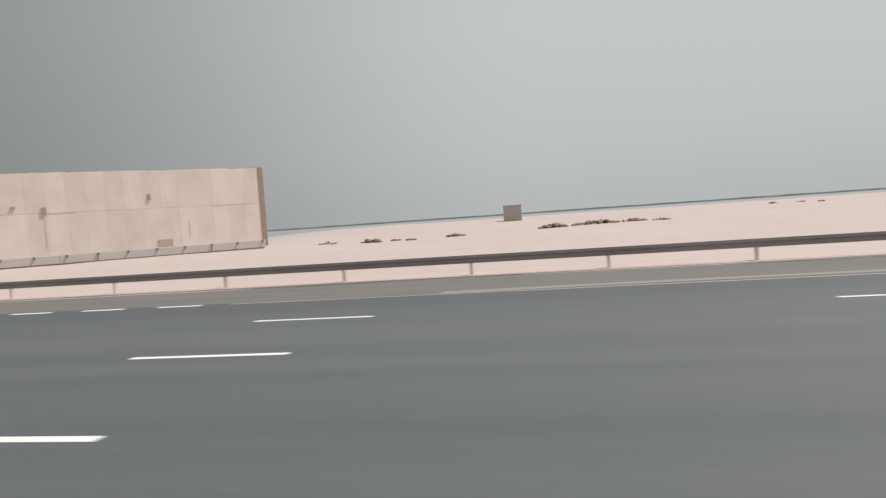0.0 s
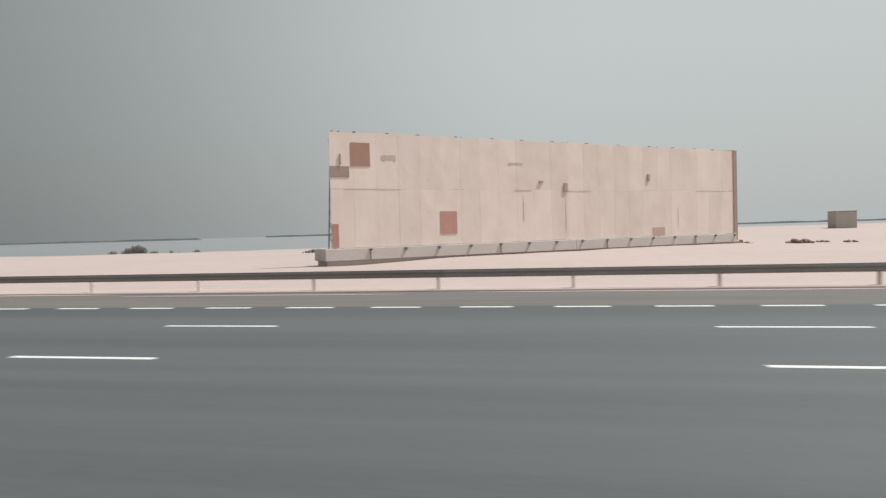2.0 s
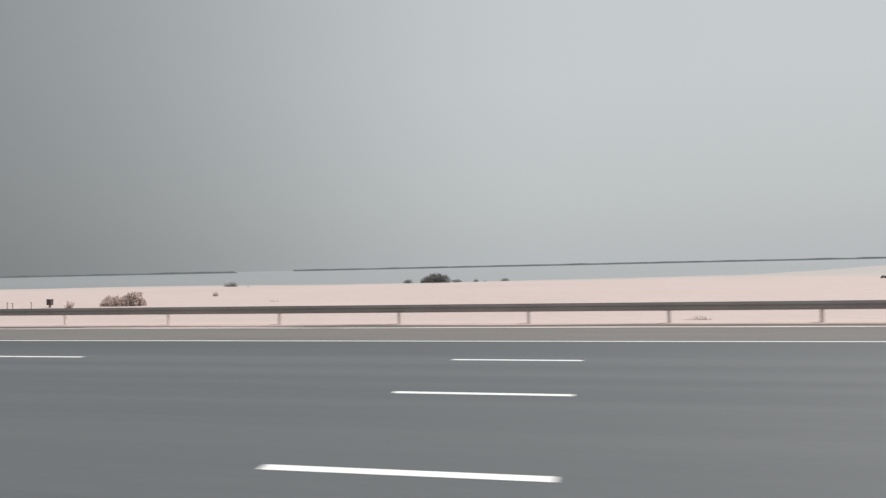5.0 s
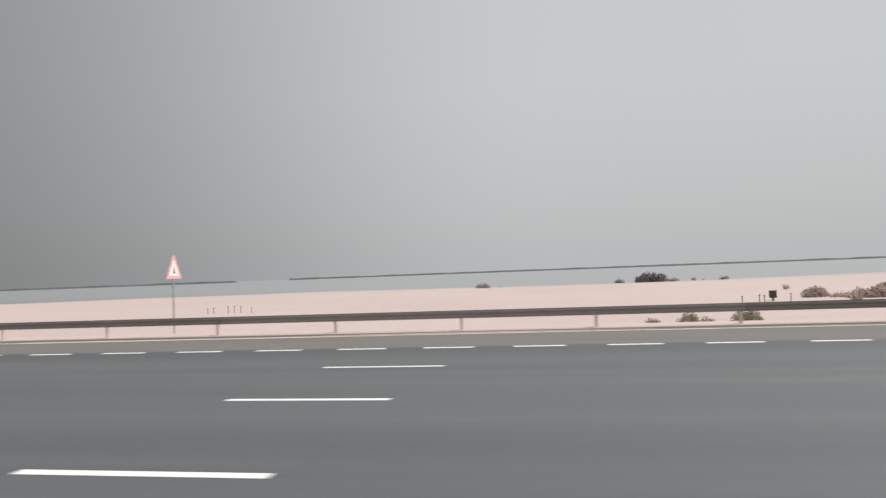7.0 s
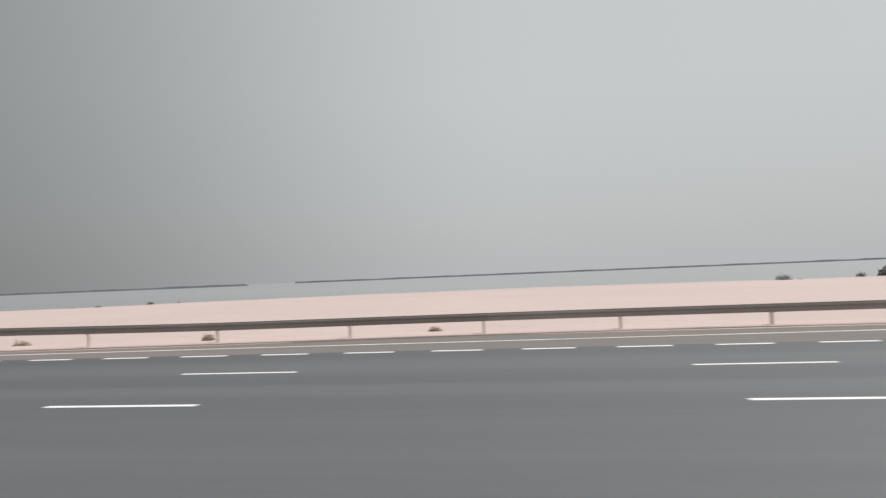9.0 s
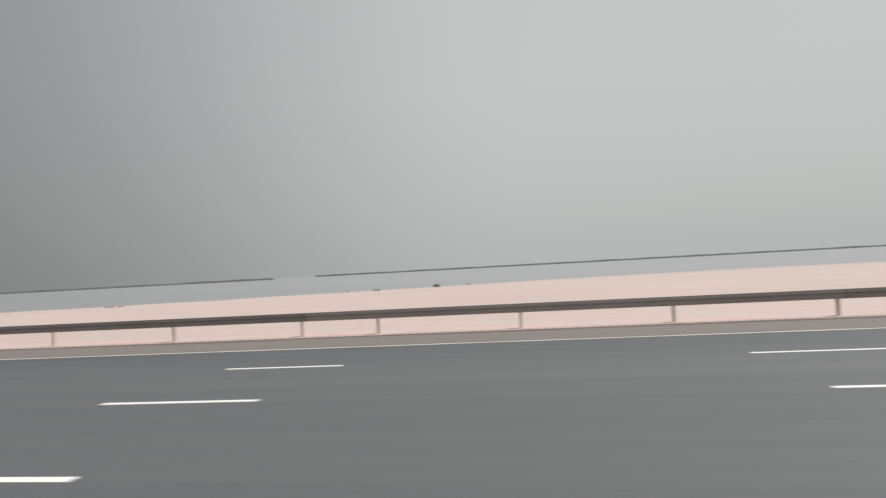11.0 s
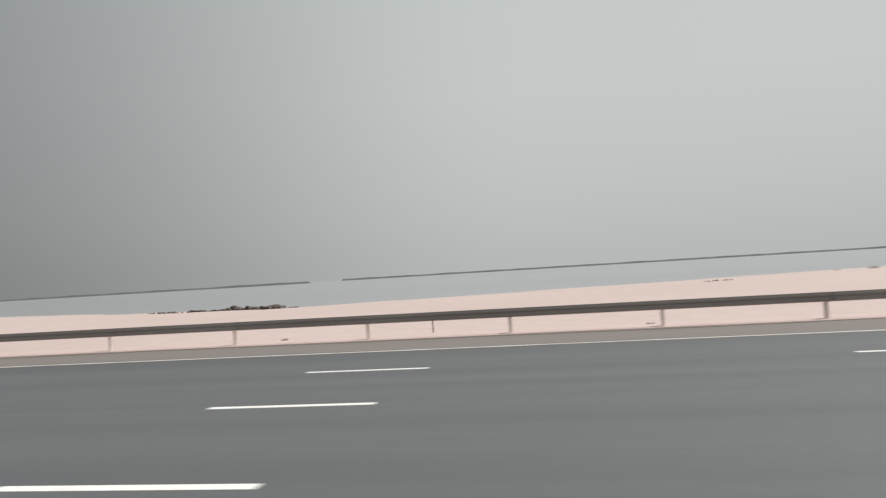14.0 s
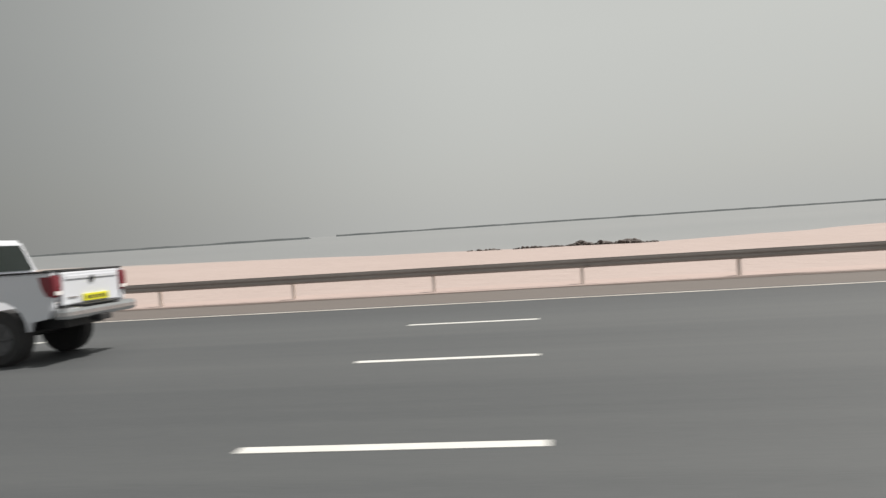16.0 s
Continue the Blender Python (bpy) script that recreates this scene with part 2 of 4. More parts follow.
M_BLACK = surface("black_plastic", (0.018, 0.018, 0.02), 0.55, tones=((20.0, (0.03, 0.03, 0.03), 0.5, 0.2),))
M_TYRE = surface("tyre_rubber", (0.022, 0.022, 0.024), 0.9, tones=((15.0, (0.045, 0.042, 0.04), 0.5, 0.2),), bump=((60.0, 0.3),))
M_RIM = surface("dull_alloy", (0.10, 0.10, 0.105), 0.5, 0.5)
M_CHROME = surface("chrome", (0.62, 0.63, 0.64), 0.22, 0.9, tones=((9.0, (0.42, 0.42, 0.43), 0.6, 0.2),))
M_TAIL = surface("red_lamp_glass", (0.17, 0.022, 0.032), 0.25)
M_PLATE = surface("yellow_plate", (0.72, 0.68, 0.03), 0.5)
M_GLASS = surface("dark_car_glass", (0.035, 0.045, 0.042), 0.08)


# ---------------------------------------------------------------- mesh helpers
def mesh_of(name, bm, material, smooth=False):
    me = bpy.data.meshes.new(name)
    bm.to_mesh(me)
    bm.free()
    me.materials.append(material)
    if smooth:
        me.polygons.foreach_set("use_smooth", [True] * len(me.polygons))
    return me


def part(name, bm, material, parent, label="", smooth=False):
    """Links a bmesh as one mesh object under a thing or a part."""
    ob = new(name, mesh_of(name, bm, material, smooth) if isinstance(bm, bmesh.types.BMesh) else bm)
    ob.parent = parent
    if label:
        tagged(ob, label=label)
    return ob


def thing(name, label, category, at=(0, 0, 0), turn=0.0, group="", kind=""):
    ob = new(name)
    ob.matrix_basis = pose(*at, 0, 0, turn)
    return tagged(ob, label, category, group, kind)


def solid(name, bm, material, label, category, at=(0, 0, 0), turn=0.0, group="", kind="", smooth=False):
    ob = new(name, mesh_of(name, bm, material, smooth))
    ob.matrix_basis = pose(*at, 0, 0, turn)
    return tagged(ob, label, category, group, kind)


def box(bm, x0, x1, y0, y1, z0, z1, bevel=0.0):
    r = bmesh.ops.create_cube(bm, size=1.0)
    vs = r["verts"]
    for v in vs:
        v.co = Vector((x0 + (v.co.x + 0.5) * (x1 - x0), y0 + (v.co.y + 0.5) * (y1 - y0), z0 + (v.co.z + 0.5) * (z1 - z0)))
    if bevel:
        es = list({e for v in vs for e in v.link_edges})
        bmesh.ops.bevel(bm, geom=es, offset=bevel, segments=2, affect="EDGES", profile=0.5)
    return bm


def boxes(*lims, bevel=0.0):
    bm = bmesh.new()
    for b in lims:
        box(bm, *b, bevel=bevel)
    return bm


def bar(bm, a, b, r, sides=6, tip=None):
    """A round bar from a to b."""
    a, b = Vector(a), Vector(b)
    d = b - a
    m = Matrix.Translation((a + b) / 2) @ d.to_track_quat("Z", "Y").to_matrix().to_4x4()
    bmesh.ops.create_cone(bm, cap_ends=True, segments=sides, radius1=r, radius2=r if tip is None else tip, depth=d.length, matrix=m)
    return bm


def prism(bm, outline, y0, y1):
    """A closed outline in x and z, drawn from y0 to y1."""
    a = [bm.verts.new((x, y0, z)) for x, z in outline]
    b = [bm.verts.new((x, y1, z)) for x, z in outline]
    n = len(a)
    bm.faces.new(a)
    bm.faces.new(b[::-1])
    for i in range(n):
        bm.faces.new((a[i], b[i], b[(i + 1) % n], a[(i + 1) % n]))
    bmesh.ops.recalc_face_normals(bm, faces=bm.faces)
    return bm


# ---------------------------------------------------------------- the plan
CROSS = 0.0183      # the carriageway falls away from the camera's lane to the far shoulder
LANE_NEAR, LANE_MID, LANE_FAR, EDGE = 4.586, 7.894, 11.182, 14.504
SEA = -4.0
BOARD_AT, BOARD_TURN, BOARD_LONG = (-85.3, 66.4, -0.216), 40.5, 58.1
BOARD_SIZE = 1.087
BOARD_TOP, BOARD_LOW = 11.39, 0.10


def road_z(y):
    return -CROSS * y


def smooth_step(a, b, x):
    s = min(1.0, max(0.0, (x - a) / (b - a)))
    return s * s * (3 - 2 * s)


def rail_line(x):
    """Across-road place of the guard rail: it stands further out along the wide shoulder."""
    return 17.93 + 1.84 * smooth_step(-334, -313, x)


def sand_edge(x):
    """Where the sand begins, a little in front of the posts, wandering."""
    return rail_line(x) - 0.40 + 0.20 * noise.noise((x * 0.23, 9.0, 0)) + 0.1 * noise.noise((x * 0.9, 2.0, 0))


def rail_top(x):
    return 0.685 - 0.07 * smooth_step(-334, -325, x) + road_z(rail_line(x))


SHORE_X = (-1000, -900, -760, -700, -650, -600, -575, -550, -525, -500, -470, -440, -410, -385, -350, -325, -290, -250, -225, -200, -170, -150, -110, 130)
SHORE_Y = (380, 330, 231, 205, 180, 153, 145, 137, 145, 160, 172, 190, 205, 228, 238, 243, 235, 223, 222, 226, 240, 255, 262, 290)


def shore(x):
    return float(np.interp(x, SHORE_X, SHORE_Y)) + 4 * noise.noise((x * 0.03, 3.1, 0))


def land(x, y):
    """Height of the sand: a short bank below the road, a flat, then the beach."""
    s = shore(x)
    e = rail_line(x) + 1.1
    foot = road_z(e)
    low = float(np.interp(y, (e, 28, 36, 46, 77, 0.75 * s, s, 1.4 * s), (foot, -1.35, -1.95, -2.1, -1.95, -2.8, -4.1, -6.9)))
    far = float(np.interp(y, (e, 28, 45, 77, 109, 142, 169, 207, 234, 283, 349), (foot, -1.3, -2.0, -1.83, -2.0, -1.75, -0.5, 0.2, -0.2, -2.95, -6.2)))
    w = smooth_step(-120, -54, x)
    z = low * (1 - w) + far * w
    # sand banked up against the hoarding's plinth
    if -98 < x < -20 and 43 < y < 131:
        c, q = math.cos(radians(BOARD_TURN)), math.sin(radians(BOARD_TURN))
        along = (x - BOARD_AT[0]) * c + (y - BOARD_AT[1]) * q
        off = -(x - BOARD_AT[0]) * q + (y - BOARD_AT[1]) * c
        z += max(0.0, -1.60 - z) * smooth_step(2, 17, along) * smooth_step(72, 63, along) * math.exp(-(off / 9.8) ** 2)
    # a hollow at the foot of the bank, by the dry scrub
    z -= 0.38 * math.exp(-((y - 43) / 6.0) ** 2) * math.exp(-((x + 234) / 17.0) ** 2)
    # a shallow pan where the rubble is tipped
    z -= 0.55 * math.exp(-((y - 124) / 14.0) ** 2) * math.exp(-((x + 18) / 20.0) ** 2)
    near = smooth_step(21, 43, y)
    z += near * (0.16 * noise.noise((x * 0.06, y * 0.06, 1.7)) + 0.06 * noise.noise((x * 0.3, y * 0.3, 5.0)))
    return z


# ---------------------------------------------------------------- ground, sea, distance
def build_ground():
    xs = list(np.concatenate([[-5200, -3500, -2400, -1700, -1300, -1050, -900], np.arange(-800, 184, 4.0), [210, 270, 360, 500, 700, 1000, 1500, 2300, 3500, 5200]]))
    steps = [-0.6, -0.25, -0.05, 0.12, 0.35, 0.8, 1.5, 2.5, 4, 6, 8.5, 12, 16, 20, 25, 30, 36, 42, 49, 56, 64, 72, 80, 88, 96, 104, 112, 120, 128, 136, 145, 155, 166, 178, 190, 205, 225, 250, 280, 320, 380, 460, 560, 700, 900, 1100, 1500, 2200, 3300, 5000]
    back = [-5000, -2500, -1000, -400, -150, -60, -25, -8.2]
    verts, faces = [], []
    for x in xs:
        e = sand_edge(x)
        for y in back:
            verts.append((x, y, 0.085 + 0.05 * noise.noise((x * 0.1, y * 0.1, 0))))
        for d in steps:
            y = e + d
            if d <= -0.05:
                z = road_z(y) - (0.06 if d < -0.3 else 0.03)
            else:
                z = max(land(x, y), road_z(y) if d < 1.55 else -99) + 0.02 + 0.04 * min(1, d / 1.5) * (noise.noise((x * 0.5, y * 0.9, 0)) + 0.3)
            verts.append((x, y, z))
    n = len(back) + len(steps)
    for i in range(len(xs) - 1):
        for j in range(n - 1):
            a = i * n + j
            faces.append((a, a + n, a + n + 1, a + 1))
    me = bpy.data.meshes.new("ground")
    me.from_pydata(verts, [], faces)
    me.materials.append(M_SAND)
    me.polygons.foreach_set("use_smooth", [True] * len(me.polygons))
    return tagged(new("ground", me), "pale pinkish desert sand sloping down to the sea", "sand", kind="structure")


ground = build_ground()

bm = bmesh.new()
box(bm, -5200, 5200, 90, 5200, SEA - 0.4, SEA)
water = solid("water", bm, M_SEA, "calm grey-blue shallow sea beyond the sand", "sea", kind="structure")


def far_strip(x0, x1, y0, y1, high):
    """A low dark strip of mangrove and dike on the horizon."""
    bm = bmesh.new()
    n = 160
    tops, lows, back = [], [], []
    for i in range(n + 1):
        s = i / n
        x, y = x0 + (x1 - x0) * s, y0 + (y1 - y0) * s
        h = high * (0.85 + 0.22 * noise.noise((x * 0.013, y * 0.002, 2.0)) + 0.15 * noise.noise((x * 0.06, 0, 7.0)))
        lows.append(bm.verts.new((x, y, SEA - 0.3)))
        tops.append(bm.verts.new((x, y + 6, SEA + h)))
        back.append(bm.verts.new((x, y + 40, SEA - 0.3)))
    for i in range(n):
        bm.faces.new((lows[i], lows[i + 1], tops[i + 1], tops[i]))
        bm.faces.new((tops[i], tops[i + 1], back[i + 1], back[i]))
    for i in (0, n):
        bm.faces.new((lows[i], tops[i], back[i]))
    return bm


for a in ((-4700, -1168, 2150, 1770, 6.4), (-1284, 4600, 2445, 2700, 7.3)):
    solid("backdrop", far_strip(*a), M_FARSHORE, "low dark hazy mangrove shore across the water", "far shore", kind="structure")

# ---------------------------------------------------------------- road
bm = bmesh.new()
box(bm, -5000, 5000, -8.0, EDGE + 0.25, -0.4, 0.0)
for v in bm.verts:
    v.co.z += road_z(v.co.y)
road = solid("road", bm, M_ROAD, "grey worn asphalt motorway with white lane dashes", "road", kind="structure")

bm = bmesh.new()
cols = [-5000.0] + [float(v) for v in np.arange(-800, 184, 4.0)] + [5000.0]
prev = None
for x in cols:
    e = rail_line(x) + 0.7 + 0.12 * noise.noise((x * 0.21, 4.0, 0))
    near_z, far_z = road_z(EDGE + 0.25), road_z(e)
    now = [bm.verts.new((x, EDGE + 0.25, near_z)), bm.verts.new((x, e, far_z - 0.006)), bm.verts.new((x, e + 0.2, far_z - 0.25)), bm.verts.new((x, EDGE + 0.25, near_z - 0.25))]
    if prev:
        for k in range(3):
            bm.faces.new((prev[k], now[k], now[k + 1], prev[k + 1]))
    prev = now
bmesh.ops.recalc_face_normals(bm, faces=bm.faces)
pavement = solid("pavement", bm, M_SHOULDER, "dusty sand-blown asphalt shoulder along the guard rail", "shoulder", kind="structure")


def drift_mesh():
    """Thin tongues of blown sand lying along the shoulder."""
    rnd = random.Random(12)
    verts, faces = [], []
    x = 70.0
    while x > -325:
        long = rnd.uniform(5.0, 16.0)
        off = rnd.choice((0.75, 0.9, 1.2, 1.5)) + rnd.uniform(-0.08, 0.08)
        w = rnd.uniform(0.04, 0.11)
        n = 14
        k = len(verts)
        for i in range(n + 1):
            u = i / n
            px = x - long * u
            py = rail_line(px) - off + 0.07 * noise.noise((px * 0.4, off, 0))
            h = w * (0.15 + math.sin(math.pi * u) ** 0.6)
            z = road_z(py)
            verts += [(px, py - h, z + 0.001), (px, py, z + 0.008 + 0.05 * h), (px, py + h, z + 0.001)]
        for i in range(n):
            a = k + i * 3
            faces += [(a, a + 1, a + 4, a + 3), (a + 1, a + 2, a + 5, a + 4)]
        x -= long + rnd.uniform(-2.0, 9.0)
    me = bpy.data.meshes.new("sand_drift")
    me.from_pydata(verts, [], faces)
    me.materials.append(M_SAND)
    return me


tagged(new("sand_drift", drift_mesh()), "thin pale streaks of sand blown over the shoulder", "sand", kind="stuff")


def verge_mesh():
    """A ragged strip of dirt between the shoulder and the sand."""
    xs = np.arange(-700, 110, 1.0)
    verts, faces = [], []
    for i, x in enumerate(xs):
        y = sand_edge(x)
        w = max(0.04, 0.22 + 0.30 * noise.noise((x * 0.12, 1.0, 0)) + 0.12 * noise.noise((x * 0.7, 5.0, 0)))
        verts += [(x, y - w, road_z(y - w) + 0.002), (x, y - w * 0.5, road_z(y - w * 0.5) + 0.010), (x, y + 0.25, road_z(y + 0.25) + 0.012)]
        if i:
            a = i * 3
            faces += [(a - 3, a, a + 1, a - 2), (a - 2, a + 1, a + 2, a - 1)]
    me = bpy.data.meshes.new("verge")
    me.from_pydata(verts, [], faces)
    me.materials.append(M_DIRT)
    return me


tagged(new("verge", verge_mesh()), "ragged strip of dark dirt between shoulder and sand", "dirt", kind="stuff")


def paint_mesh(name, length, width, material):
    bm = bmesh.new()
    box(bm, 0, length, -width / 2, width / 2, -0.002, 0.004)
    return mesh_of(name, bm, material)


LEAN = Matrix.Rotation(-math.atan(CROSS), 4, "X")


def lay(name, mesh, x, y, turn=0.0, label=""):
    """A piece of paint lying on the sloping carriageway."""
    ob = part(name, mesh, M_PAINT, road, label)
    ob.matrix_basis = Matrix.Translation((x, y, road_z(y))) @ LEAN @ pose(0, 0, 0, 0, 0, turn)


dash_mesh = paint_mesh("lane_dash", 2.18, 0.135, M_PAINT)
short_mesh = paint_mesh("edge_dash", 1.13, 0.20, M_PAINT)
# two stretches of road, painted with a longer and a shorter rhythm
for y, east, west in ((LANE_NEAR, 18.148, -313.897), (LANE_MID, 18.219, -313.906), (LANE_FAR, 18.321, -313.853)):
    for k in range(-34, 5):
        lay("lane_dash", dash_mesh, east + 9.5 * k, y)
    for k in range(38):
        lay("lane_dash", dash_mesh, west - 8.9125 * k, y)
for k in range(-79, 3):
    lay("edge_dash", short_mesh, 0.62 + 2.0295 * k, EDGE)
for k in range(-181, -112):
    lay("edge_dash", short_mesh, 0.05 + 2.0049 * k, EDGE)
for x0, x1 in ((6.55, 900.0), (-224.7, -161.0), (-1500.0, -364.6)):
    bm = bmesh.new()
    box(bm, x0, x1, EDGE - 0.065, EDGE + 0.065, -0.002, 0.0045)
    for v in bm.verts:
        v.co.z += road_z(v.co.y)
    part("edge_line", bm, M_PAINT if -300 < x0 < 0 else M_FADED if x0 > 0 else M_EDGE, road, "worn dusty pale edge line")

def painted_strip(xs, ys, half):
    """A thin painted line along the road through the given places."""
    bm = bmesh.new()
    last = None
    for x in np.arange(xs[0], xs[-1] + 0.01, (xs[-1] - xs[0]) / max(2, round((xs[-1] - xs[0]) / 4))):
        y = float(np.interp(x, xs, ys))
        now = [bm.verts.new((x, y + d, road_z(y + d) + h)) for d, h in ((-half, -0.004), (-half, 0.0045), (half, 0.0045), (half, -0.004))]
        if last:
            for k in range(3):
                bm.faces.new((last[k], now[k], now[k + 1], last[k + 1]))
        last = now
    return bm


# the outer line of the wide shoulder closes in on the edge line where the shoulder narrows
part("outer_line", painted_strip((-364.6, -350, -325, -300, -278, -245, -84), (14.60, 15.15, 16.5, 17.55, 18.15, 18.5, 18.5), 0.09), M_EDGE, road, "worn cream outer line of the wide shoulder")
part("dust_strip", painted_strip((11.5, 16, 30, 90), (14.85, 15.1, 15.2, 15.3), 0.26), M_DUST, road, "broad strip of blown dust beside the edge line")

# short slanting strokes of paint on the wide shoulder
stroke_mesh = paint_mesh("slant_line", 2.45, 0.15, M_PAINT)
lay("slant_line", stroke_mesh, -282.74, 15.86, 39.3, "short slanting white line")
lay("slant_line", stroke_mesh, -98.0, 15.67, 32.1, "short slanting white line")

# ---------------------------------------------------------------- guard rail
rail = thing("guard_rail", "weathered dark steel guard rail on posts beside the motorway", "guard rail")
W_OUT = [(0.022, 0.0), (0.024, -0.03), (0.034, -0.05), (0.036, -0.088), (0.014, -0.11), (0.012, -0.136), (0.034, -0.158), (0.034, -0.195), (0.016, -0.22), (0.0, -0.24)]


def beam(x0, x1):
    """One length of W-shaped rail, bent along the line of the posts."""
    bm = bmesh.new()
    n = 8 if rail_line(x0) != rail_line(x1) else 1
    rows = []
    for i in range(n + 1):
        x = x0 + (x1 - x0) * i / n
        y, z = rail_line(x), rail_top(x)
        rows.append(([bm.verts.new((x, y - d - 0.06, z + h)) for d, h in W_OUT], [bm.verts.new((x, y - d - 0.054, z + h)) for d, h in W_OUT]))
    for (fa, ba), (fb, bb) in zip(rows, rows[1:]):
        for i in range(len(W_OUT) - 1):
            bm.faces.new((fa[i], fb[i], fb[i + 1], fa[i + 1]))
            bm.faces.new((ba[i], ba[i + 1], bb[i + 1], bb[i]))
        bm.faces.new((fa[0], ba[0], bb[0], fb[0]))
        bm.faces.new((fa[-1], fb[-1], bb[-1], ba[-1]))
    return bm


bm = boxes((-0.038, 0.038, 0.0, 0.012, -0.5, 0.0), (-0.038, 0.038, 0.09, 0.102, -0.5, 0.0), (-0.006, 0.006, 0.0122, 0.0898, -0.5, 0.0))
post_mesh = mesh_of("post", bm, M_POST)
bm = boxes((-0.06, 0.06, -0.058, -0.002, -0.25, -0.02), bevel=0.004)
block_mesh = mesh_of("spacer", bm, M_POST)
POSTS = [-0.42 + 3.9687 * n for n in range(24, -79, -1)]
POSTS += [-341.73 + 3.9462 * n for n in range(7, -14, -1)]
POSTS += [-450.49 + 3.9462 * n for n in range(14, -56, -1)]
for k, x in enumerate(POSTS):
    if k % 4 == 0 and k + 4 < len(POSTS):
        part("beam", beam(POSTS[k + 4] + 0.12, x + 0.16), M_RAIL, rail)
    base = road_z(rail_line(x)) - 0.3
    p = part("post", post_mesh, None, rail)
    p.location = (x, rail_line(x), rail_top(x) - 0.02)
    p.scale = (1, 1, (rail_top(x) - base) / 0.5)
    s = part("spacer", block_mesh, None, rail)
    s.location = (x, rail_line(x), rail_top(x))

# ---------------------------------------------------------------- hoarding


def build_hoarding():
    b = thing("billboard", "huge blank weathered cream hoarding with red patches on a concrete plinth", "billboard", BOARD_AT, BOARD_TURN)
    b.matrix_basis = b.matrix_basis @ Matrix.Scale(BOARD_SIZE, 4)
    rnd = random.Random(4)
    cols = 24
    wide = BOARD_LONG / cols
    mid = 5.85
    for i in range(cols):
        for lo, hi in ((BOARD_LOW, mid - 0.02), (mid + 0.02, BOARD_TOP)):
            bm = bmesh.new()
            top = hi + (rnd.uniform(-0.05, 0.05) if hi == BOARD_TOP else 0)
            box(bm, i * wide + 0.002, (i + 1) * wide - 0.002, -0.03, 0.03, lo, top, bevel=0.005)
            bmesh.ops.translate(bm, verts=bm.verts, vec=(0, rnd.uniform(-0.006, 0.006), 0))
            part("panel", bm, M_PANEL, b)
    for x0, x1, z0, z1, m in ((2.17, 4.2, 8.09, 10.4, M_RUST), (0.02, 1.97, 6.99, 8.06, M_BROWN), (11.96, 13.97, 1.22, 3.57, M_RED), (0.02, 0.72, 0.18, 2.46, M_RED), (42.7, 44.8, 0.15, 1.2, M_TAN)):
        part("patch_board", boxes((x0, x1, -0.075, -0.045, z0, z1), bevel=0.008), m, b, "bare reddish-brown patch board")
    for x0, x1, z0, z1 in ((28.44, 28.97, 5.67, 6.7), (1.0, 1.14, 8.2, 9.25), (41.83, 42.22, 7.09, 7.97), (24.88, 25.45, 6.65, 6.93)):
        part("bracket", boxes((x0, x1, -0.16, -0.045, z0, z1), bevel=0.02), M_BRACKET, b, "dull rusty bracket")
    for x0, x1, z0, z1 in ((20.72, 22.64, 8.55, 8.9), (21.4, 23.8, 5.72, 5.86), (5.4, 7.0, 8.6, 9.4), (28.7, 32.6, 5.70, 5.82), (50.7, 57.0, 5.80, 5.90), (1.2, 7.4, 5.78, 5.88), (28.66, 28.74, 0.2, 5.5), (47.2, 47.32, 0.6, 4.2), (22.6, 22.72, 2.0, 5.4)):
        bm = bmesh.new()
        n = 14
        lo = [bm.verts.new((x0 + (x1 - x0) * i / n, -0.047, z0 + 0.3 * (z1 - z0) * rnd.random())) for i in range(n + 1)]
        hi = [bm.verts.new((x0 + (x1 - x0) * i / n, -0.047, z1 - 0.3 * (z1 - z0) * rnd.random())) for i in range(n + 1)]
        for i in range(n):
            bm.faces.new((lo[i], lo[i + 1], hi[i + 1], hi[i]))
        part("stain", bm, M_STAIN, b, "brown rust stain")
    # steel edge at the eastern end and the row of fixing lugs on top
    part("edge_column", boxes((BOARD_LONG, BOARD_LONG + 0.75, -0.12, 0.75, -0.9, BOARD_TOP + 0.1), bevel=0.02), M_BROWN, b, "brown steel end column")
    for x in (2.5, 6.0, 9.47, 14.0, 18.54, 22.5, 26.84, 32.0, 37.0, 42.25, 46.5, 50.59, 54.05):
        part("lug", boxes((x, x + 0.3, -0.03, 0.2, BOARD_TOP - 0.02, BOARD_TOP + 0.1), bevel=0.02), M_STEEL, b, "small dark top lug")
    # plinth and the row of stub posts
    part("plinth", boxes((-0.75, 30.0, -0.25, 3.1, -1.12, 0.05), (30.02, BOARD_LONG + 0.3, -0.25, 3.1, -1.12, 0.03), bevel=0.05), M_PLINTH, b, "long pale concrete plinth")
    part("footing", boxes((-0.5, BOARD_LONG + 0.1, 0.0, 2.9, -2.9, -1.121)), M_BLOCK, b, "recessed darker footing half buried in sand")
    for i in range(15):
        x = 3.9 + i * 3.86
        bm = boxes((x - 0.03, x + 0.03, -0.33, -0.27, -1.1 if i % 4 == 0 else -0.4, -0.12), (x - 0.15, x + 0.15, -0.42, -0.262, -0.22, -0.02), bevel=0.008)
        part("stub_post", bm, M_STEEL, b, "short dark anchor post")
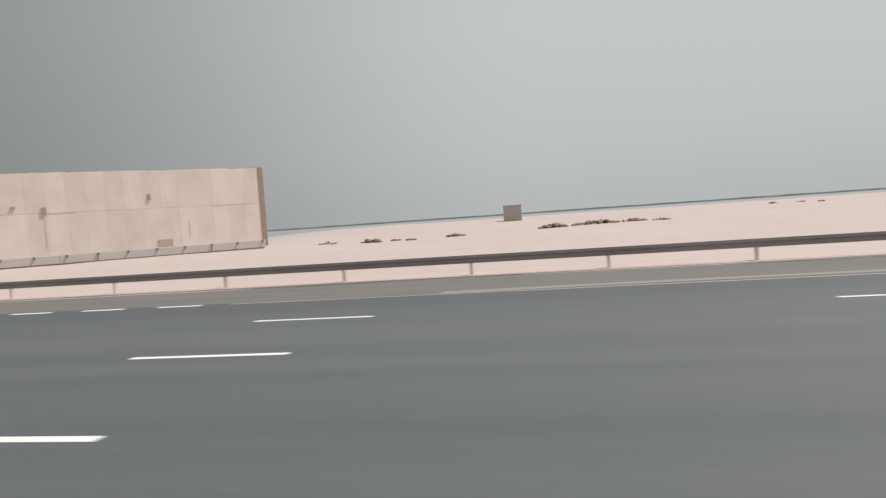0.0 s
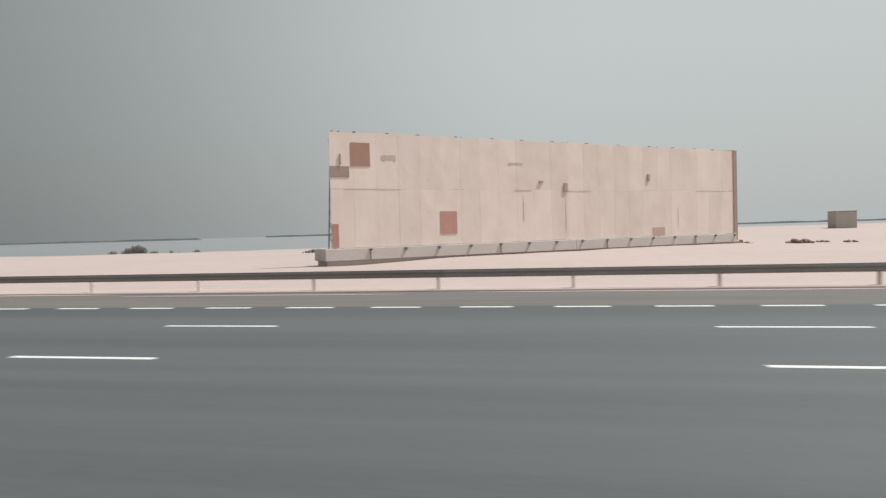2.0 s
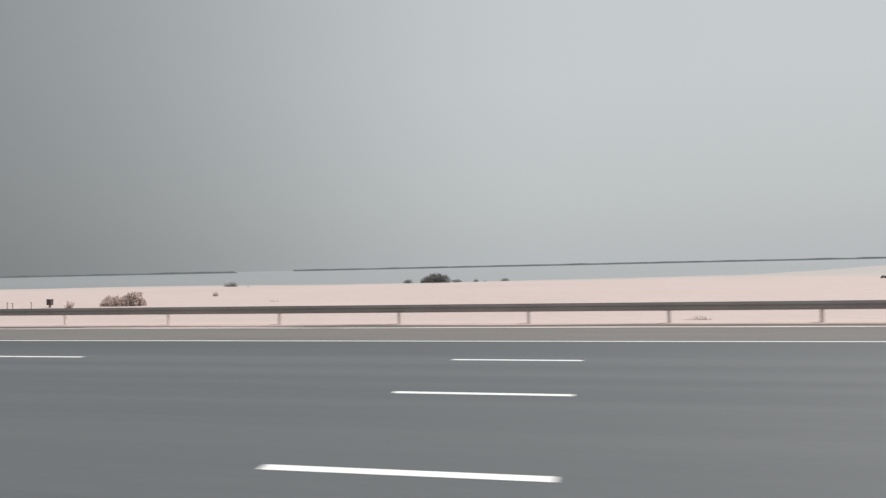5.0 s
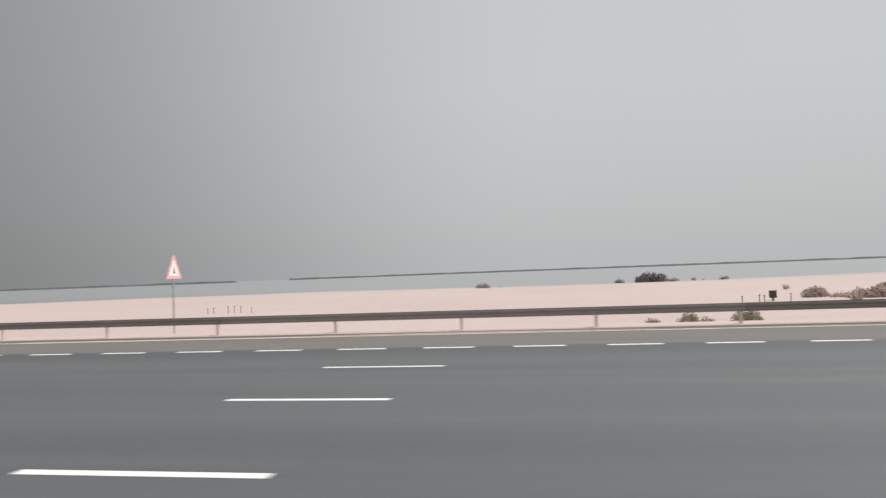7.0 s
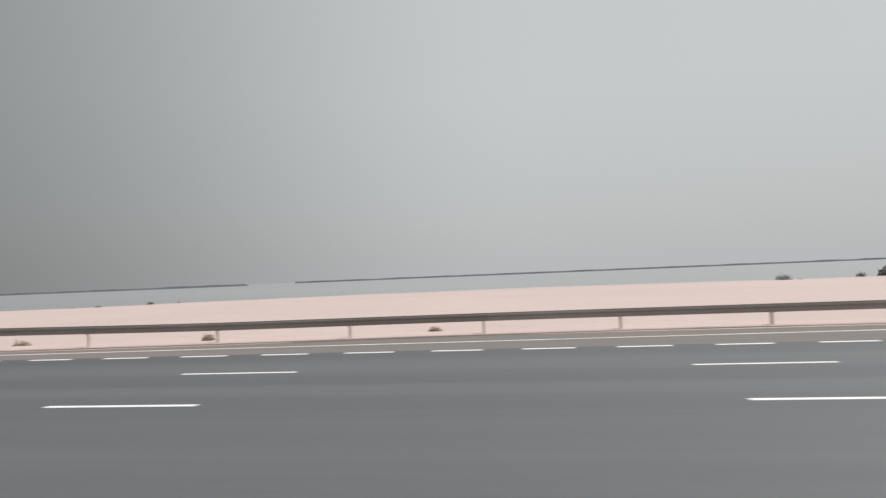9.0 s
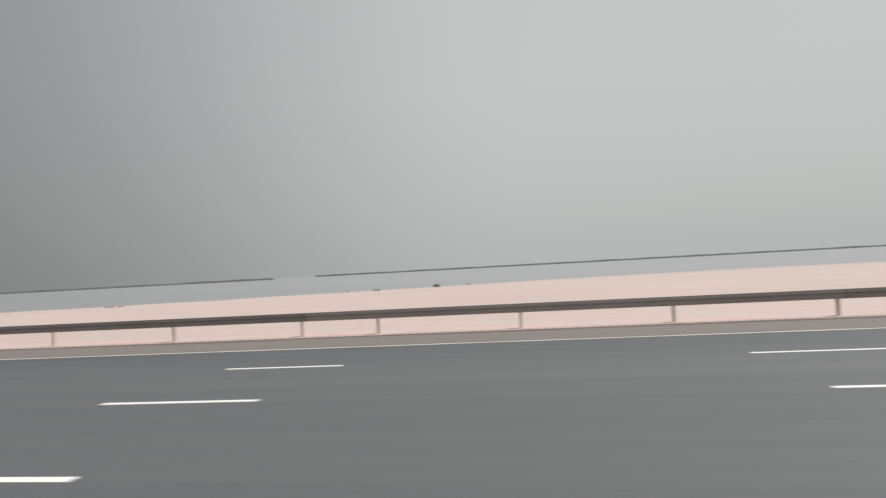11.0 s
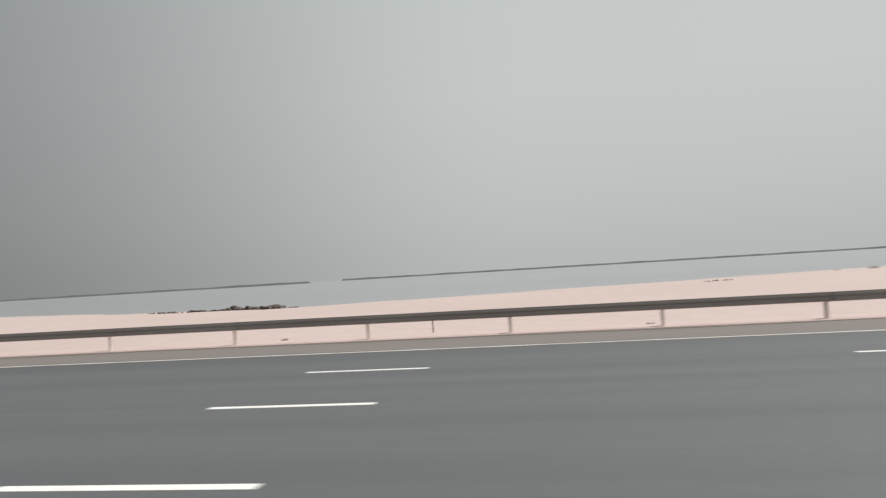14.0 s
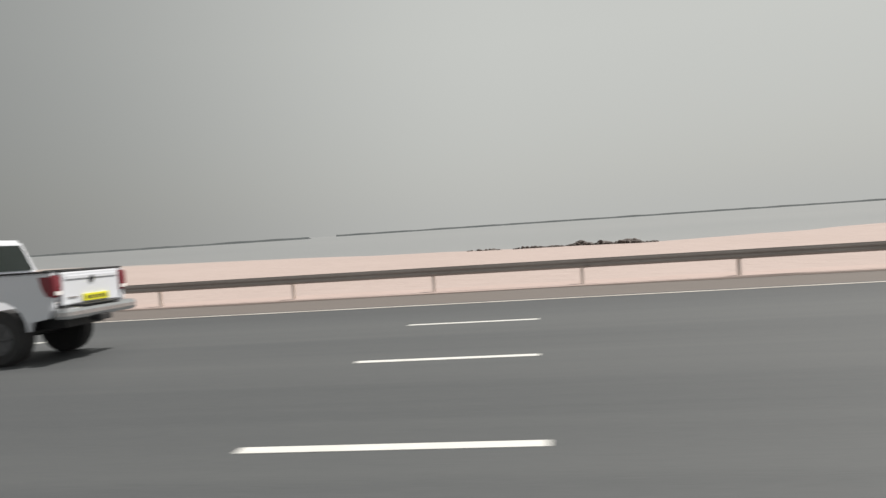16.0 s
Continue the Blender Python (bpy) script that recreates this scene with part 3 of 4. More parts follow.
    # lattice towers behind
    for x in (0.75, 14.5, 29.0, 43.5, 57.2):
        bm = bmesh.new()
        for dx in (-0.35, 0.35):
            bar(bm, (x + dx, 0.15, 0), (x + dx, 0.15, BOARD_TOP + 0.1), 0.06)
            bar(bm, (x + dx, 2.1, 0), (x + dx, 0.55, BOARD_TOP + 0.1), 0.06)
            for j in range(9):
                z0, z1 = j * BOARD_TOP / 9, (j + 1) * BOARD_TOP / 9
                y0, y1 = 2.1 - 1.55 * z0 / BOARD_TOP, 2.1 - 1.55 * z1 / BOARD_TOP
                bar(bm, (x + dx, 0.15, z0), (x + dx, y1, z1), 0.035, 5)
                bar(bm, (x + dx, y1, z1), (x + dx, 0.15, z1), 0.035, 5)
        for j in range(10):
            z0 = j * BOARD_TOP / 9
            y0 = 2.1 - 1.55 * z0 / BOARD_TOP
            bar(bm, (x - 0.35, y0, z0), (x + 0.35, y0, z0), 0.035, 5)
        part("lattice_tower", bm, M_STEEL, b, "dark steel lattice tower")
    bm = bmesh.new()
    for z in (1.5, 5.6, 10.5):
        bar(bm, (0, 0.15, z), (BOARD_LONG, 0.15, z), 0.07)
    part("wale", bm, M_STEEL, b)
    return b


hoarding = build_hoarding()

# ---------------------------------------------------------------- concrete block on the sand
bm = boxes((-2.3, 2.3, -2.3, 2.3, -0.6, 3.85), bevel=0.13)
z = land(0.5, 173.4)
concrete_block = thing("concrete_block", "big grey-brown weathered concrete cube alone on the sand", "block", (0.5, 173.4, z), 4)
part("cube", bm, M_BLOCK, concrete_block)
part("cap", boxes((-2.38, 2.38, -2.38, 2.38, 3.86, 4.0), bevel=0.04), M_BLOCK, concrete_block)


# ---------------------------------------------------------------- rubble, scrub, stakes
def rock_mesh(seed, material=M_ROCK):
    rnd = random.Random(seed)
    bm = bmesh.new()
    bmesh.ops.create_icosphere(bm, subdivisions=2, radius=0.5)
    o = Vector((rnd.uniform(0, 50), rnd.uniform(0, 50), rnd.uniform(0, 50)))
    for v in bm.verts:
        v.co *= 1 + 0.45 * noise.noise(v.co * 1.8 + o) + 0.2 * noise.noise(v.co * 5 + o)
        v.co.z *= 0.75
    return mesh_of("rock", bm, material, True)


ROCKS = [rock_mesh(s) for s in range(6)]
WET_ROCKS = [rock_mesh(s, M_WETROCK) for s in range(20, 26)]


def mound_mesh(wide, deep, high, seed):
    """A lumpy low mound of earth, fading out at its rim."""
    nu, nv = 20, 8
    verts, faces = [], []
    for i in range(nu + 1):
        for j in range(nv + 1):
            u, v = 2 * i / nu - 1, 2 * j / nv - 1
            x, y = u * wide / 2, v * deep / 2 * math.sqrt(max(0.05, 1 - u * u))
            k = max(0.0, (1 - abs(u) ** 3) * (1 - v * v))
            z = high * k * (0.8 + 0.55 * noise.noise((x * 1.1, y * 1.1, seed * 3.7)) + 0.25 * noise.noise((x * 3, y * 3, seed))) - 0.08
            verts.append((x, y, z))
    for i in range(nu):
        for j in range(nv):
            a = i * (nv + 1) + j
            faces.append((a, a + nv + 1, a + nv + 2, a + 1))
    me = bpy.data.meshes.new("mound")
    me.from_pydata(verts, [], faces)
    me.polygons.foreach_set("use_smooth", [True] * len(me.polygons))
    return me


def heap(at, wide, deep, high, count, seed, label="heap of dark brown rubble lying on the pale sand", kinds=ROCKS):
    """Loose rocks tipped on the sand, higher in the middle."""
    rnd = random.Random(seed)
    x, y = at
    h = thing("rubble_heap", label, "rubble", (x, y, land(x, y)), group="rubble heaps on the sand")
    if high > 0.35:
        part("mound", mound_mesh(wide * 0.94, deep * 0.9, high * 0.62, seed), None, h, "earth tipped between the stones").data.materials.append(kinds[0].materials[0])
    for i in range(count):
        u = rnd.uniform(-1, 1)
        v = rnd.uniform(-1, 1)
        crest = max(0.15, (1 - u * u) * (1 - 0.6 * v * v))
        size = rnd.uniform(0.5, 1.0) * high * (0.55 + 0.5 * crest)
        r = part("rock", rnd.choice(kinds), None, h)
        px, py = u * wide / 2, v * deep / 2
        gz = land(x + px, y + py) - land(x, y)
        r.matrix_basis = pose(px, py, gz + size * 0.18 + rnd.random() * 0.35 * high * crest, rnd.uniform(-20, 20), rnd.uniform(-20, 20), rnd.uniform(0, 360)) @ Matrix.Diagonal((size * rnd.uniform(0.9, 1.9), size * rnd.uniform(0.8, 1.3), size, 1))
    return h


def leaf_cloud(bm, rnd, centre, rx, ry, rz, count, size):
    """Small leaf blades filling an uneven dome."""
    for i in range(count):
        while True:
            p = Vector((rnd.uniform(-1, 1), rnd.uniform(-1, 1), rnd.uniform(0, 1)))
            edge = 0.88 + 0.35 * noise.noise(p * 2.3 + Vector(centre))
            if 0.2 < p.length < edge:
                break
        c = Vector(centre) + Vector((p.x * rx, p.y * ry, p.z * rz))
        s = size * rnd.uniform(0.6, 1.4)
        q = Euler((rnd.uniform(0, 6.3), rnd.uniform(0, 6.3), rnd.uniform(0, 6.3))).to_matrix()
        a = [bm.verts.new(c + q @ Vector(o) * s) for o in ((-0.5, -0.25, 0), (0.5, -0.25, 0), (0.6, 0.2, 0.1), (-0.3, 0.3, 0.1))]
        bm.faces.new(a)


def shrub(at, wide, high, seed, material=M_LEAF, group="bushes on the sand", label="dark grey-green salt bush growing on the sand", leaves=500, grain=3, wood=M_WOOD):
    rnd = random.Random(seed)
    x, y = at
    s = thing("shrub", label, "shrub", (x, y, land(x, y)), group=group)
    deep = wide * 0.7
    bm = bmesh.new()
    for i in range(9):
        a = rnd.uniform(0, 6.28)
        bar(bm, (rnd.uniform(-0.1, 0.1) * wide, rnd.uniform(-0.1, 0.1) * deep, -0.15), (math.cos(a) * wide * 0.33, math.sin(a) * deep * 0.33, high * rnd.uniform(0.5, 0.85)), 0.03 * high, 5, 0.008 * high)
    part("stem", bm, wood, s)
    bm = bmesh.new()
    clumps = max(3, int(wide / high * 1.6))
    for i in range(clumps):
        u = (i + 0.5) / clumps * 2 - 1
        k = 1 - 0.35 * abs(u) ** 2.5 + rnd.uniform(-0.12, 0.08)
        leaf_cloud(bm, rnd, (u * wide * 0.36 + rnd.uniform(-0.1, 0.1) * wide / clumps, rnd.uniform(-0.2, 0.2) * deep, -0.05 * high), wide / clumps * 1.0 + 0.1 * high, deep * 0.4, high * k * 1.15, grain * leaves // clumps, 0.085 * high * (3.0 / grain) ** 0.5)
    part("crown", bm, material, s)
    return s


def tuft(at, wide, high, seed, count=160, material=M_DRY, label="dry brown tuft of desert scrub"):
    """A fan of dry twigs."""
    rnd = random.Random(seed)
    x, y = at
    bm = bmesh.new()
    for i in range(count):
        bx, by = rnd.gauss(0, 0.22) * wide, rnd.gauss(0, 0.15) * wide
        lean = Vector((rnd.uniform(-0.5, 0.5) + bx / wide, rnd.uniform(-0.5, 0.5), 1.0)).normalized()
        l = high * rnd.uniform(0.45, 1.05)
        a = Vector((bx, by, -0.05))
        side = Vector((rnd.uniform(-1, 1), rnd.uniform(-1, 1), 0)).normalized() * high * 0.03
        mid = a + lean * l * 0.6
        tip = a + lean * l + Vector((rnd.uniform(-0.15, 0.15), rnd.uniform(-0.15, 0.15), -0.05)) * high
        v = [bm.verts.new(p) for p in (a - side, a + side, mid + side * 0.8, mid - side * 0.8, tip)]
        bm.faces.new(v[:4])
        bm.faces.new((v[3], v[2], v[4]))
    return solid("scrub_tuft", bm, material, label, "scrub", (x, y, land(x, y) + 0.01), group="dry scrub tufts")


def stake(at, high, seed, thick=0.05):
    rnd = random.Random(seed)
    x, y = at
    bm = bmesh.new()
    bar(bm, (0, 0, -0.2), (rnd.uniform(-0.05, 0.05) * high, 0, high), thick, 7, thick * 0.8)
    box(bm, -thick * 1.6, thick * 1.6, -thick * 1.3, thick * 1.3, high * 0.96, high * 1.04)
    return solid("stake", bm, M_WOOD, "short weathered wooden marker stake in the sand", "stake", (x, y, land(x, y)), group="marker stakes")


# rubble tipped on the sand east of the hoarding
for n, (x, y, wide, deep, high, count) in enumerate((
        (11.8, 130.0, 5.6, 3.0, 1.25, 40), (19.7, 134.5, 9.0, 3.6, 1.1, 54), (27.3, 136.0, 4.7, 2.7, 1.0, 30), (32.2, 134.5, 3.9, 2.2, 0.6, 22),
        (-32.3, 125.6, 3.7, 2.0, 0.75, 20), (-23.1, 124.8, 3.8, 2.0, 1.2, 28), (-18.8, 126.8, 2.4, 1.4, 0.65, 14), (-15.3, 124.7, 2.5, 1.5, 0.65, 14),
        (-6.9, 126.9, 3.6, 1.8, 0.95, 24), (62.5, 170.7, 2.6, 1.3, 0.6, 8), (68.4, 170.1, 1.8, 1.1, 0.6, 6), (71.5, 166.5, 1.4, 1.0, 0.6, 5))):
    heap((x, y), wide, deep, high, count, 10 + n)
heap((25.4, 51.7), 1.25, 0.6, 0.22, 7, 40, "few small brown stones scattered on the sand")
heap((-114.3, 133.4), 6.6, 2.6, 1.0, 34, 41, "low dark heap of broken rubble near the water", WET_ROCKS)
heap((-202.6, 67.7), 1.0, 0.55, 0.22, 5, 42, "few small brown stones scattered on the sand")
# the long bank of dark stones at the water's edge
for n, (x, y, wide, deep, high, count) in enumerate((
        (-560.3, 126.6, 4.2, 2.5, 1.2, 32), (-556.6, 126.2, 4.4, 2.5, 1.05, 30), (-551.9, 126.2, 4.6, 2.9, 1.45, 40), (-547.9, 126.4, 3.4, 1.9, 0.5, 16), (-564.6, 128.0, 4.6, 1.9, 0.6, 16), (-569.8, 129.5, 6.7, 2.1, 0.78, 24), (-578.5, 131.6, 7.3, 1.9, 0.68, 20))):
    heap((x, y), wide, deep, high, count, 43 + n, "bank of dark wet stones at the water's edge", WET_ROCKS)
for n, (x, y) in enumerate(((-481.3, 18.9), (-504.7, 18.9), (-478.4, 18.8), (-494.2, 18.8))):
    heap((x, y), 0.42, 0.25, 0.13, 4, 150 + n, "small dark stones lying at the edge of the shoulder")
heap((-469.9, 114.4), 4.6, 1.3, 0.42, 18, 57, "flat patch of dark stones on the sand")


def scrap_pile(at, wide, high, seed):
    """Broken rocks with bent pipes and a fallen frame lying over them."""
    rnd = random.Random(seed)
    x, y = at
    s = thing("scrap_pile", "heap of brown rubble with rusty pipes and broken frames", "scrap heap", (x, y, land(x, y)), group="scrap heaps")
    for i in range(26):
        u, v = rnd.uniform(-1, 1), rnd.uniform(-1, 1)
        size = rnd.uniform(0.6, 1.2) * high * 0.75
        r = part("rock", rnd.choice(WET_ROCKS), None, s)
        r.matrix_basis = pose(u * wide * 0.42, v * 1.3, size * 0.3, rnd.uniform(-20, 20), rnd.uniform(-20, 20), rnd.uniform(0, 360)) @ Matrix.Diagonal((size * rnd.uniform(1.1, 2.2), size, size, 1))
    for i in range(9):
        bm = bmesh.new()
        a = Vector((rnd.uniform(-0.5, 0.3) * wide, rnd.uniform(-1, 1), high * rnd.uniform(0.05, 0.75)))
        d = Vector((rnd.uniform(0.2, 0.45) * wide, rnd.uniform(-0.6, 0.6), high * rnd.uniform(-0.15, 0.3)))
        m = a + d * 0.5 + Vector((0, 0, rnd.uniform(-0.05, 0.15) * high))
        bar(bm, a, m, 0.07, 6)
        bar(bm, m, a + d, 0.07, 6)
        part("pipe", bm, M_BROWN, s, "rusty bent pipe")
    for dx in (-0.48, -0.41, -0.36):
        bm = bmesh.new()
        bar(bm, (dx * wide, rnd.uniform(-0.5, 0.5), -0.3), (dx * wide + rnd.uniform(-0.2, 0.2), 0, high * rnd.uniform(0.8, 1.1)), 0.06, 6)
        part("upright", bm, M_BROWN, s)
    return s


scrap_pile((-89.4, 122.6), 10.7, 2.05, 61)
scrap_pile((-78.4, 117.7), 9.4, 1.65, 62)

# salt bushes along the shore
shrub((-216.6, 213.0), 10.2, 3.25, 71, leaves=1500, label="large dark rounded salt bush near the shore")
shrub((-209.8, 213.5), 3.9, 1.2, 72, leaves=400)
shrub((-226.0, 212.5), 3.15, 1.6, 73, leaves=350, label="small dark round salt bush near the shore")
shrub((-203.7, 214.5), 1.5, 1.1, 74, leaves=200, label="tiny dark salt bush near the shore")
shrub((-200.8, 215.0), 1.3, 0.55, 75, leaves=150, label="tiny dark salt bush near the shore")
shrub((-194.5, 216.0), 3.0, 1.3, 76, leaves=350, label="small dark round salt bush near the shore")
shrub((-262.8, 165.0), 3.8, 1.4, 77, leaves=450, label="single dark salt bush on open sand")
shrub((-258.6, 166.0), 1.5, 0.32, 78, leaves=120, label="tiny dark salt bush near the shore")
shrub((-436.7, 153.8), 1.7, 0.4, 79, leaves=150, label="low dark salt bush at the waterline")
shrub((-429.5, 153.8), 2.7, 0.63, 80, leaves=300, label="low dark salt bush at the waterline")
shrub((-414.9, 153.8), 1.95, 0.95, 81, leaves=300, label="small dark round salt bush near the shore")
shrub((-407.4, 153.8), 1.7, 0.42, 82, leaves=180, label="low dark salt bush at the waterline")

# the patch of dry scrub, the dark box and the stakes
DRY_LABEL = "dry brown clump of desert scrub behind the guard rail"
for n, (x, y, wide, high, leaves) in enumerate(((-220.9, 64.9, 2.2, 0.95, 2400), (-219.5, 63.6, 1.6, 0.55, 900), (-218.6, 61.8, 1.9, 0.85, 1500), (-217.2, 61.7, 2.2, 1.15, 2000), (-215.7, 61.7, 2.7, 1.6, 3000))):
    shrub((x, y), wide, high, 90 + n, M_DRY, "dry scrub clumps", DRY_LABEL, leaves, grain=4, wood=M_DRY)
tuft((-220.3, 58.2), 0.7, 1.15, 97, 70, label="sparse spray of dry twigs beside the scrub")
tuft((-218.2, 82.0), 0.6, 0.95, 98, 60, label="thin dry bush standing on the sand")
for n, (x, y, wide, high) in enumerate(((-238.1, 41.9, 0.85, 0.62), (-236.3, 40.4, 1.2, 0.95), (-235.1, 41.4, 1.0, 0.7), (-232.3, 43.6, 1.6, 1.1), (-326.7, 19.4, 0.38, 0.26), (-319.7, 20.6, 0.42, 0.24), (-333.8, 20.0, 0.65, 0.26))):
    shrub((x, y), wide, high, 100 + n, M_TUFT, "dry scrub clumps", "small round dry tuft on the sandy bank", 900, grain=5, wood=M_DRY)

shrub((-163.9, 34.8), 2.1, 0.5, 112, M_DRY, "dry scrub clumps", "low rounded hummock of dry grey-brown scrub", 1500, grain=4, wood=M_DRY)

cx, cy = -225.6, 61.5
marker = thing("cabinet", "small dark steel cabinet on a short leg in the sand", "cabinet", (cx, cy, land(cx, cy)))
part("body", boxes((-0.26, 0.26, -0.2, 0.2, 0.28, 0.87), bevel=0.02), M_DARKBOX, marker)
part("lid", boxes((-0.29, 0.29, -0.23, 0.23, 0.875, 0.91), bevel=0.01), M_DARKBOX, marker)
part("leg", boxes((-0.08, 0.08, -0.08, 0.08, -0.2, 0.278)), M_BROWN, marker)
for n, (x, y, high) in enumerate(((-280.1, 64.6, 0.56), (-279.4, 64.6, 0.67), (-277.8, 64.6, 0.72), (-277.1, 64.6, 0.72), (-276.4, 64.6, 0.67), (-275.2, 64.6, 0.45), (-229.1, 57.5, 0.67), (-227.6, 58.1, 0.75), (-227.2, 58.3, 0.69), (-225.1, 58.5, 0.73), (-451.6, 60.3, 0.66), (-502.8, 33.6, 0.8))):
    stake((x, y), high, 120 + n, 0.045)
for n, x in enumerate((-101.7, -96.0)):
    stake((x, 133.0), 1.6, 140 + n, 0.05)


# ---------------------------------------------------------------- warning sign
def build_sign(at):
    s = thing("road_sign", "triangular warning sign with faded red border on a grey pole", "road sign", (*at, land(*at)))
    low = 1.55 - land(*at)      # foot of the plate over the sand

    def tri(w, h, z, x0, x1):
        bm = bmesh.new()
        prism(bm, [(-w / 2, z), (w / 2, z), (0.05 * w, z + h), (-0.05 * w, z + h)], x0, x1)
        bmesh.ops.rotate(bm, verts=bm.verts, matrix=Matrix.Rotation(radians(90), 3, "Z"))
        return bm
    pl = part("plate", tri(1.0, 0.86, low, -0.027, -0.023), M_SIGNRED, s, "triangular plate with faded red border")
    part("field", tri(0.66, 0.56, low + 0.11, -0.030, -0.0272), M_SIGNWHITE, pl, "white inner field")
    part("symbol", tri(0.13, 0.26, low + 0.2, -0.033, -0.0302), M_SIGNBLACK, pl, "small dark symbol")
    part("back_plate", tri(1.0, 0.86, low, -0.0225, -0.019), M_GALV, pl, "dull grey back of the plate")
    bm = bmesh.new()
    bar(bm, (-0.014, 0, -0.4), (-0.014, 0, low + 0.8), 0.03, 10)
    part("pole", bm, M_GALV, s, "grey steel pole")
    return s


build_sign((-257.5, 22.3))


# ---------------------------------------------------------------- pickup
def build_pickup():
    t = thing("pickup_truck", "white pickup truck with an open empty bed on the motorway", "pickup truck", (-576.85, 9.47, road_z(9.47)), 180)
    t.matrix_basis = Matrix.Translation(t.matrix_basis.translation) @ LEAN @ pose(0, 0, 0, 0, 0, 180) @ Matrix.Scale(1.08, 4)
    half = 0.78

    def arch(cx, r, n=10):
        return [(cx + r * math.cos(math.pi * i / n), 0.40 + r * math.sin(math.pi * i / n) * 0.98) for i in range(n + 1)]
    # bed sides with the wheel arch
    side = [(0.0, 1.15), (0.0, 0.70), (0.08, 0.56), (0.33, 0.52)] + arch(0.80, 0.43)[::-1] + [(1.30, 0.46), (1.30, 1.15)]
    for name, y0, y1 in (("bed_side", -half, -half + 0.09), ("bed_side", half - 0.09, half)):
        bm = prism(bmesh.new(), side, y0, y1)
        es = [e for e in bm.edges if e.calc_length() > 0.3 and abs(e.verts[0].co.y - e.verts[1].co.y) < 1e-4]
        bmesh.ops.bevel(bm, geom=es, offset=0.02, segments=2, affect="EDGES")
        part(name, bm, M_CARWHITE, t)
    for y in (-half + 0.045, half - 0.045):
        part("bed_rail", boxes((0.02, 1.28, y - 0.05, y + 0.05, 1.152, 1.18), bevel=0.01), M_BLACK, t, "black bed rail cap")
    part("bed_floor", boxes((0.08, 1.30, -half + 0.092, half - 0.092, 0.60, 0.66)), M_BLACK, t)
    part("bed_front", boxes((1.24, 1.30, -half + 0.092, half - 0.092, 0.662, 1.13)), M_CARWHITE, t)
    gate = part("tailgate", boxes((-0.03, 0.05, -half + 0.17, half - 0.17, 0.71, 1.15), bevel=0.018), M_CARWHITE, t)
    part("gate_sill", boxes((-0.02, 0.05, -half + 0.18, half - 0.18, 0.684, 0.708)), M_BLACK, gate)
    part("gate_cap", boxes((-0.02, 0.05, -half + 0.18, half - 0.18, 1.152, 1.18), bevel=0.008), M_BLACK, gate, "black tailgate cap")
    part("gate_ridge", boxes((-0.045, -0.031, -half + 0.22, half - 0.22, 1.05, 1.10), bevel=0.006), M_CARWHITE, gate)
    bm = bmesh.new()
    bar(bm, (-0.05, 0.02, 1.04), (-0.028, 0.02, 1.04), 0.05, 14)
    part("handle", bm, M_BLACK, gate, "round black tailgate handle")
    part("badge", boxes((-0.04, -0.031, 0.32, 0.52, 0.80, 0.82)), M_CHROME, gate)
    part("number_plate", boxes((-0.055, -0.031, -0.32, 0.22, 0.735, 0.835), bevel=0.004), M_PLATE, gate, "yellow number plate")
    for k in range(6):
        part("plate_bar", boxes((-0.058, -0.0555, -0.26 + k * 0.075, -0.215 + k * 0.075, 0.76, 0.81)), M_BLACK, gate)
    for sy in (-1, 1):
        # lamps wrap round the corner, wider at the top and raked forward below
        y0, y1 = sorted((sy * (half - 0.165), sy * (half + 0.006)))
        bm = bmesh.new()
        prism(bm, [(-0.035, 1.12), (-0.045, 0.95), (-0.02, 0.83), (0.07, 0.83), (0.14, 0.94), (0.19, 1.12)], y0, y1)
        bmesh.ops.bevel(bm, geom=list(bm.edges), offset=0.018, segments=2, affect="EDGES")
        lamp = part("tail_lamp", bm, M_TAIL, t, "dark red tail lamp")
        part("lamp_lens", boxes((-0.049, -0.040, y0 + 0.03, y1 - 0.03, 0.86, 0.91), bevel=0.002), M_SIGNWHITE, lamp, "clear reversing lens")
    bumper = part("rear_bumper", boxes((-0.21, 0.02, -half + 0.02, half - 0.02, 0.53, 0.68), bevel=0.05), M_CHROME, t, "dented chrome rear bumper")
    part("step_pad", boxes((-0.19, -0.02, -0.42, 0.42, 0.692, 0.71), bevel=0.006), M_BLACK, bumper)
    part("tow_hitch", boxes((-0.22, -0.04, -0.12, 0.12, 0.46, 0.538), bevel=0.01), M_BLACK, bumper)
    # cab
    low = [(1.33, 1.13), (1.33, 0.42), (3.05, 0.40)] + arch(3.5, 0.45)[::-1] + [(4.15, 0.42), (4.22, 0.55), (4.2, 0.84), (4.05, 1.0), (3.05, 1.11)]
    bm = prism(bmesh.new(), low, -half, half)
    part("cab_body", bm, M_CARWHITE, t)
    bm = bmesh.new()
    ring = []
    for x, z, hw in ((1.35, 1.132, 0.76), (3.0, 1.132, 0.76), (2.5, 1.64, 0.64), (1.52, 1.665, 0.64)):
        ring.append((bm.verts.new((x, -hw, z)), bm.verts.new((x, hw, z))))
    for i in range(4):
        a, b = ring[i], ring[(i + 1) % 4]
        bm.faces.new((a[0], b[0], b[1], a[1]))
    bm.faces.new([r[0] for r in ring][::-1])
    bm.faces.new([r[1] for r in ring])
    bmesh.ops.recalc_face_normals(bm, faces=bm.faces)
    bmesh.ops.bevel(bm, geom=list(bm.edges), offset=0.05, segments=3, affect="EDGES")
    part("cab_roof", bm, M_CARWHITE, t)
    # glass, a little proud of the cab
    bm = bmesh.new()
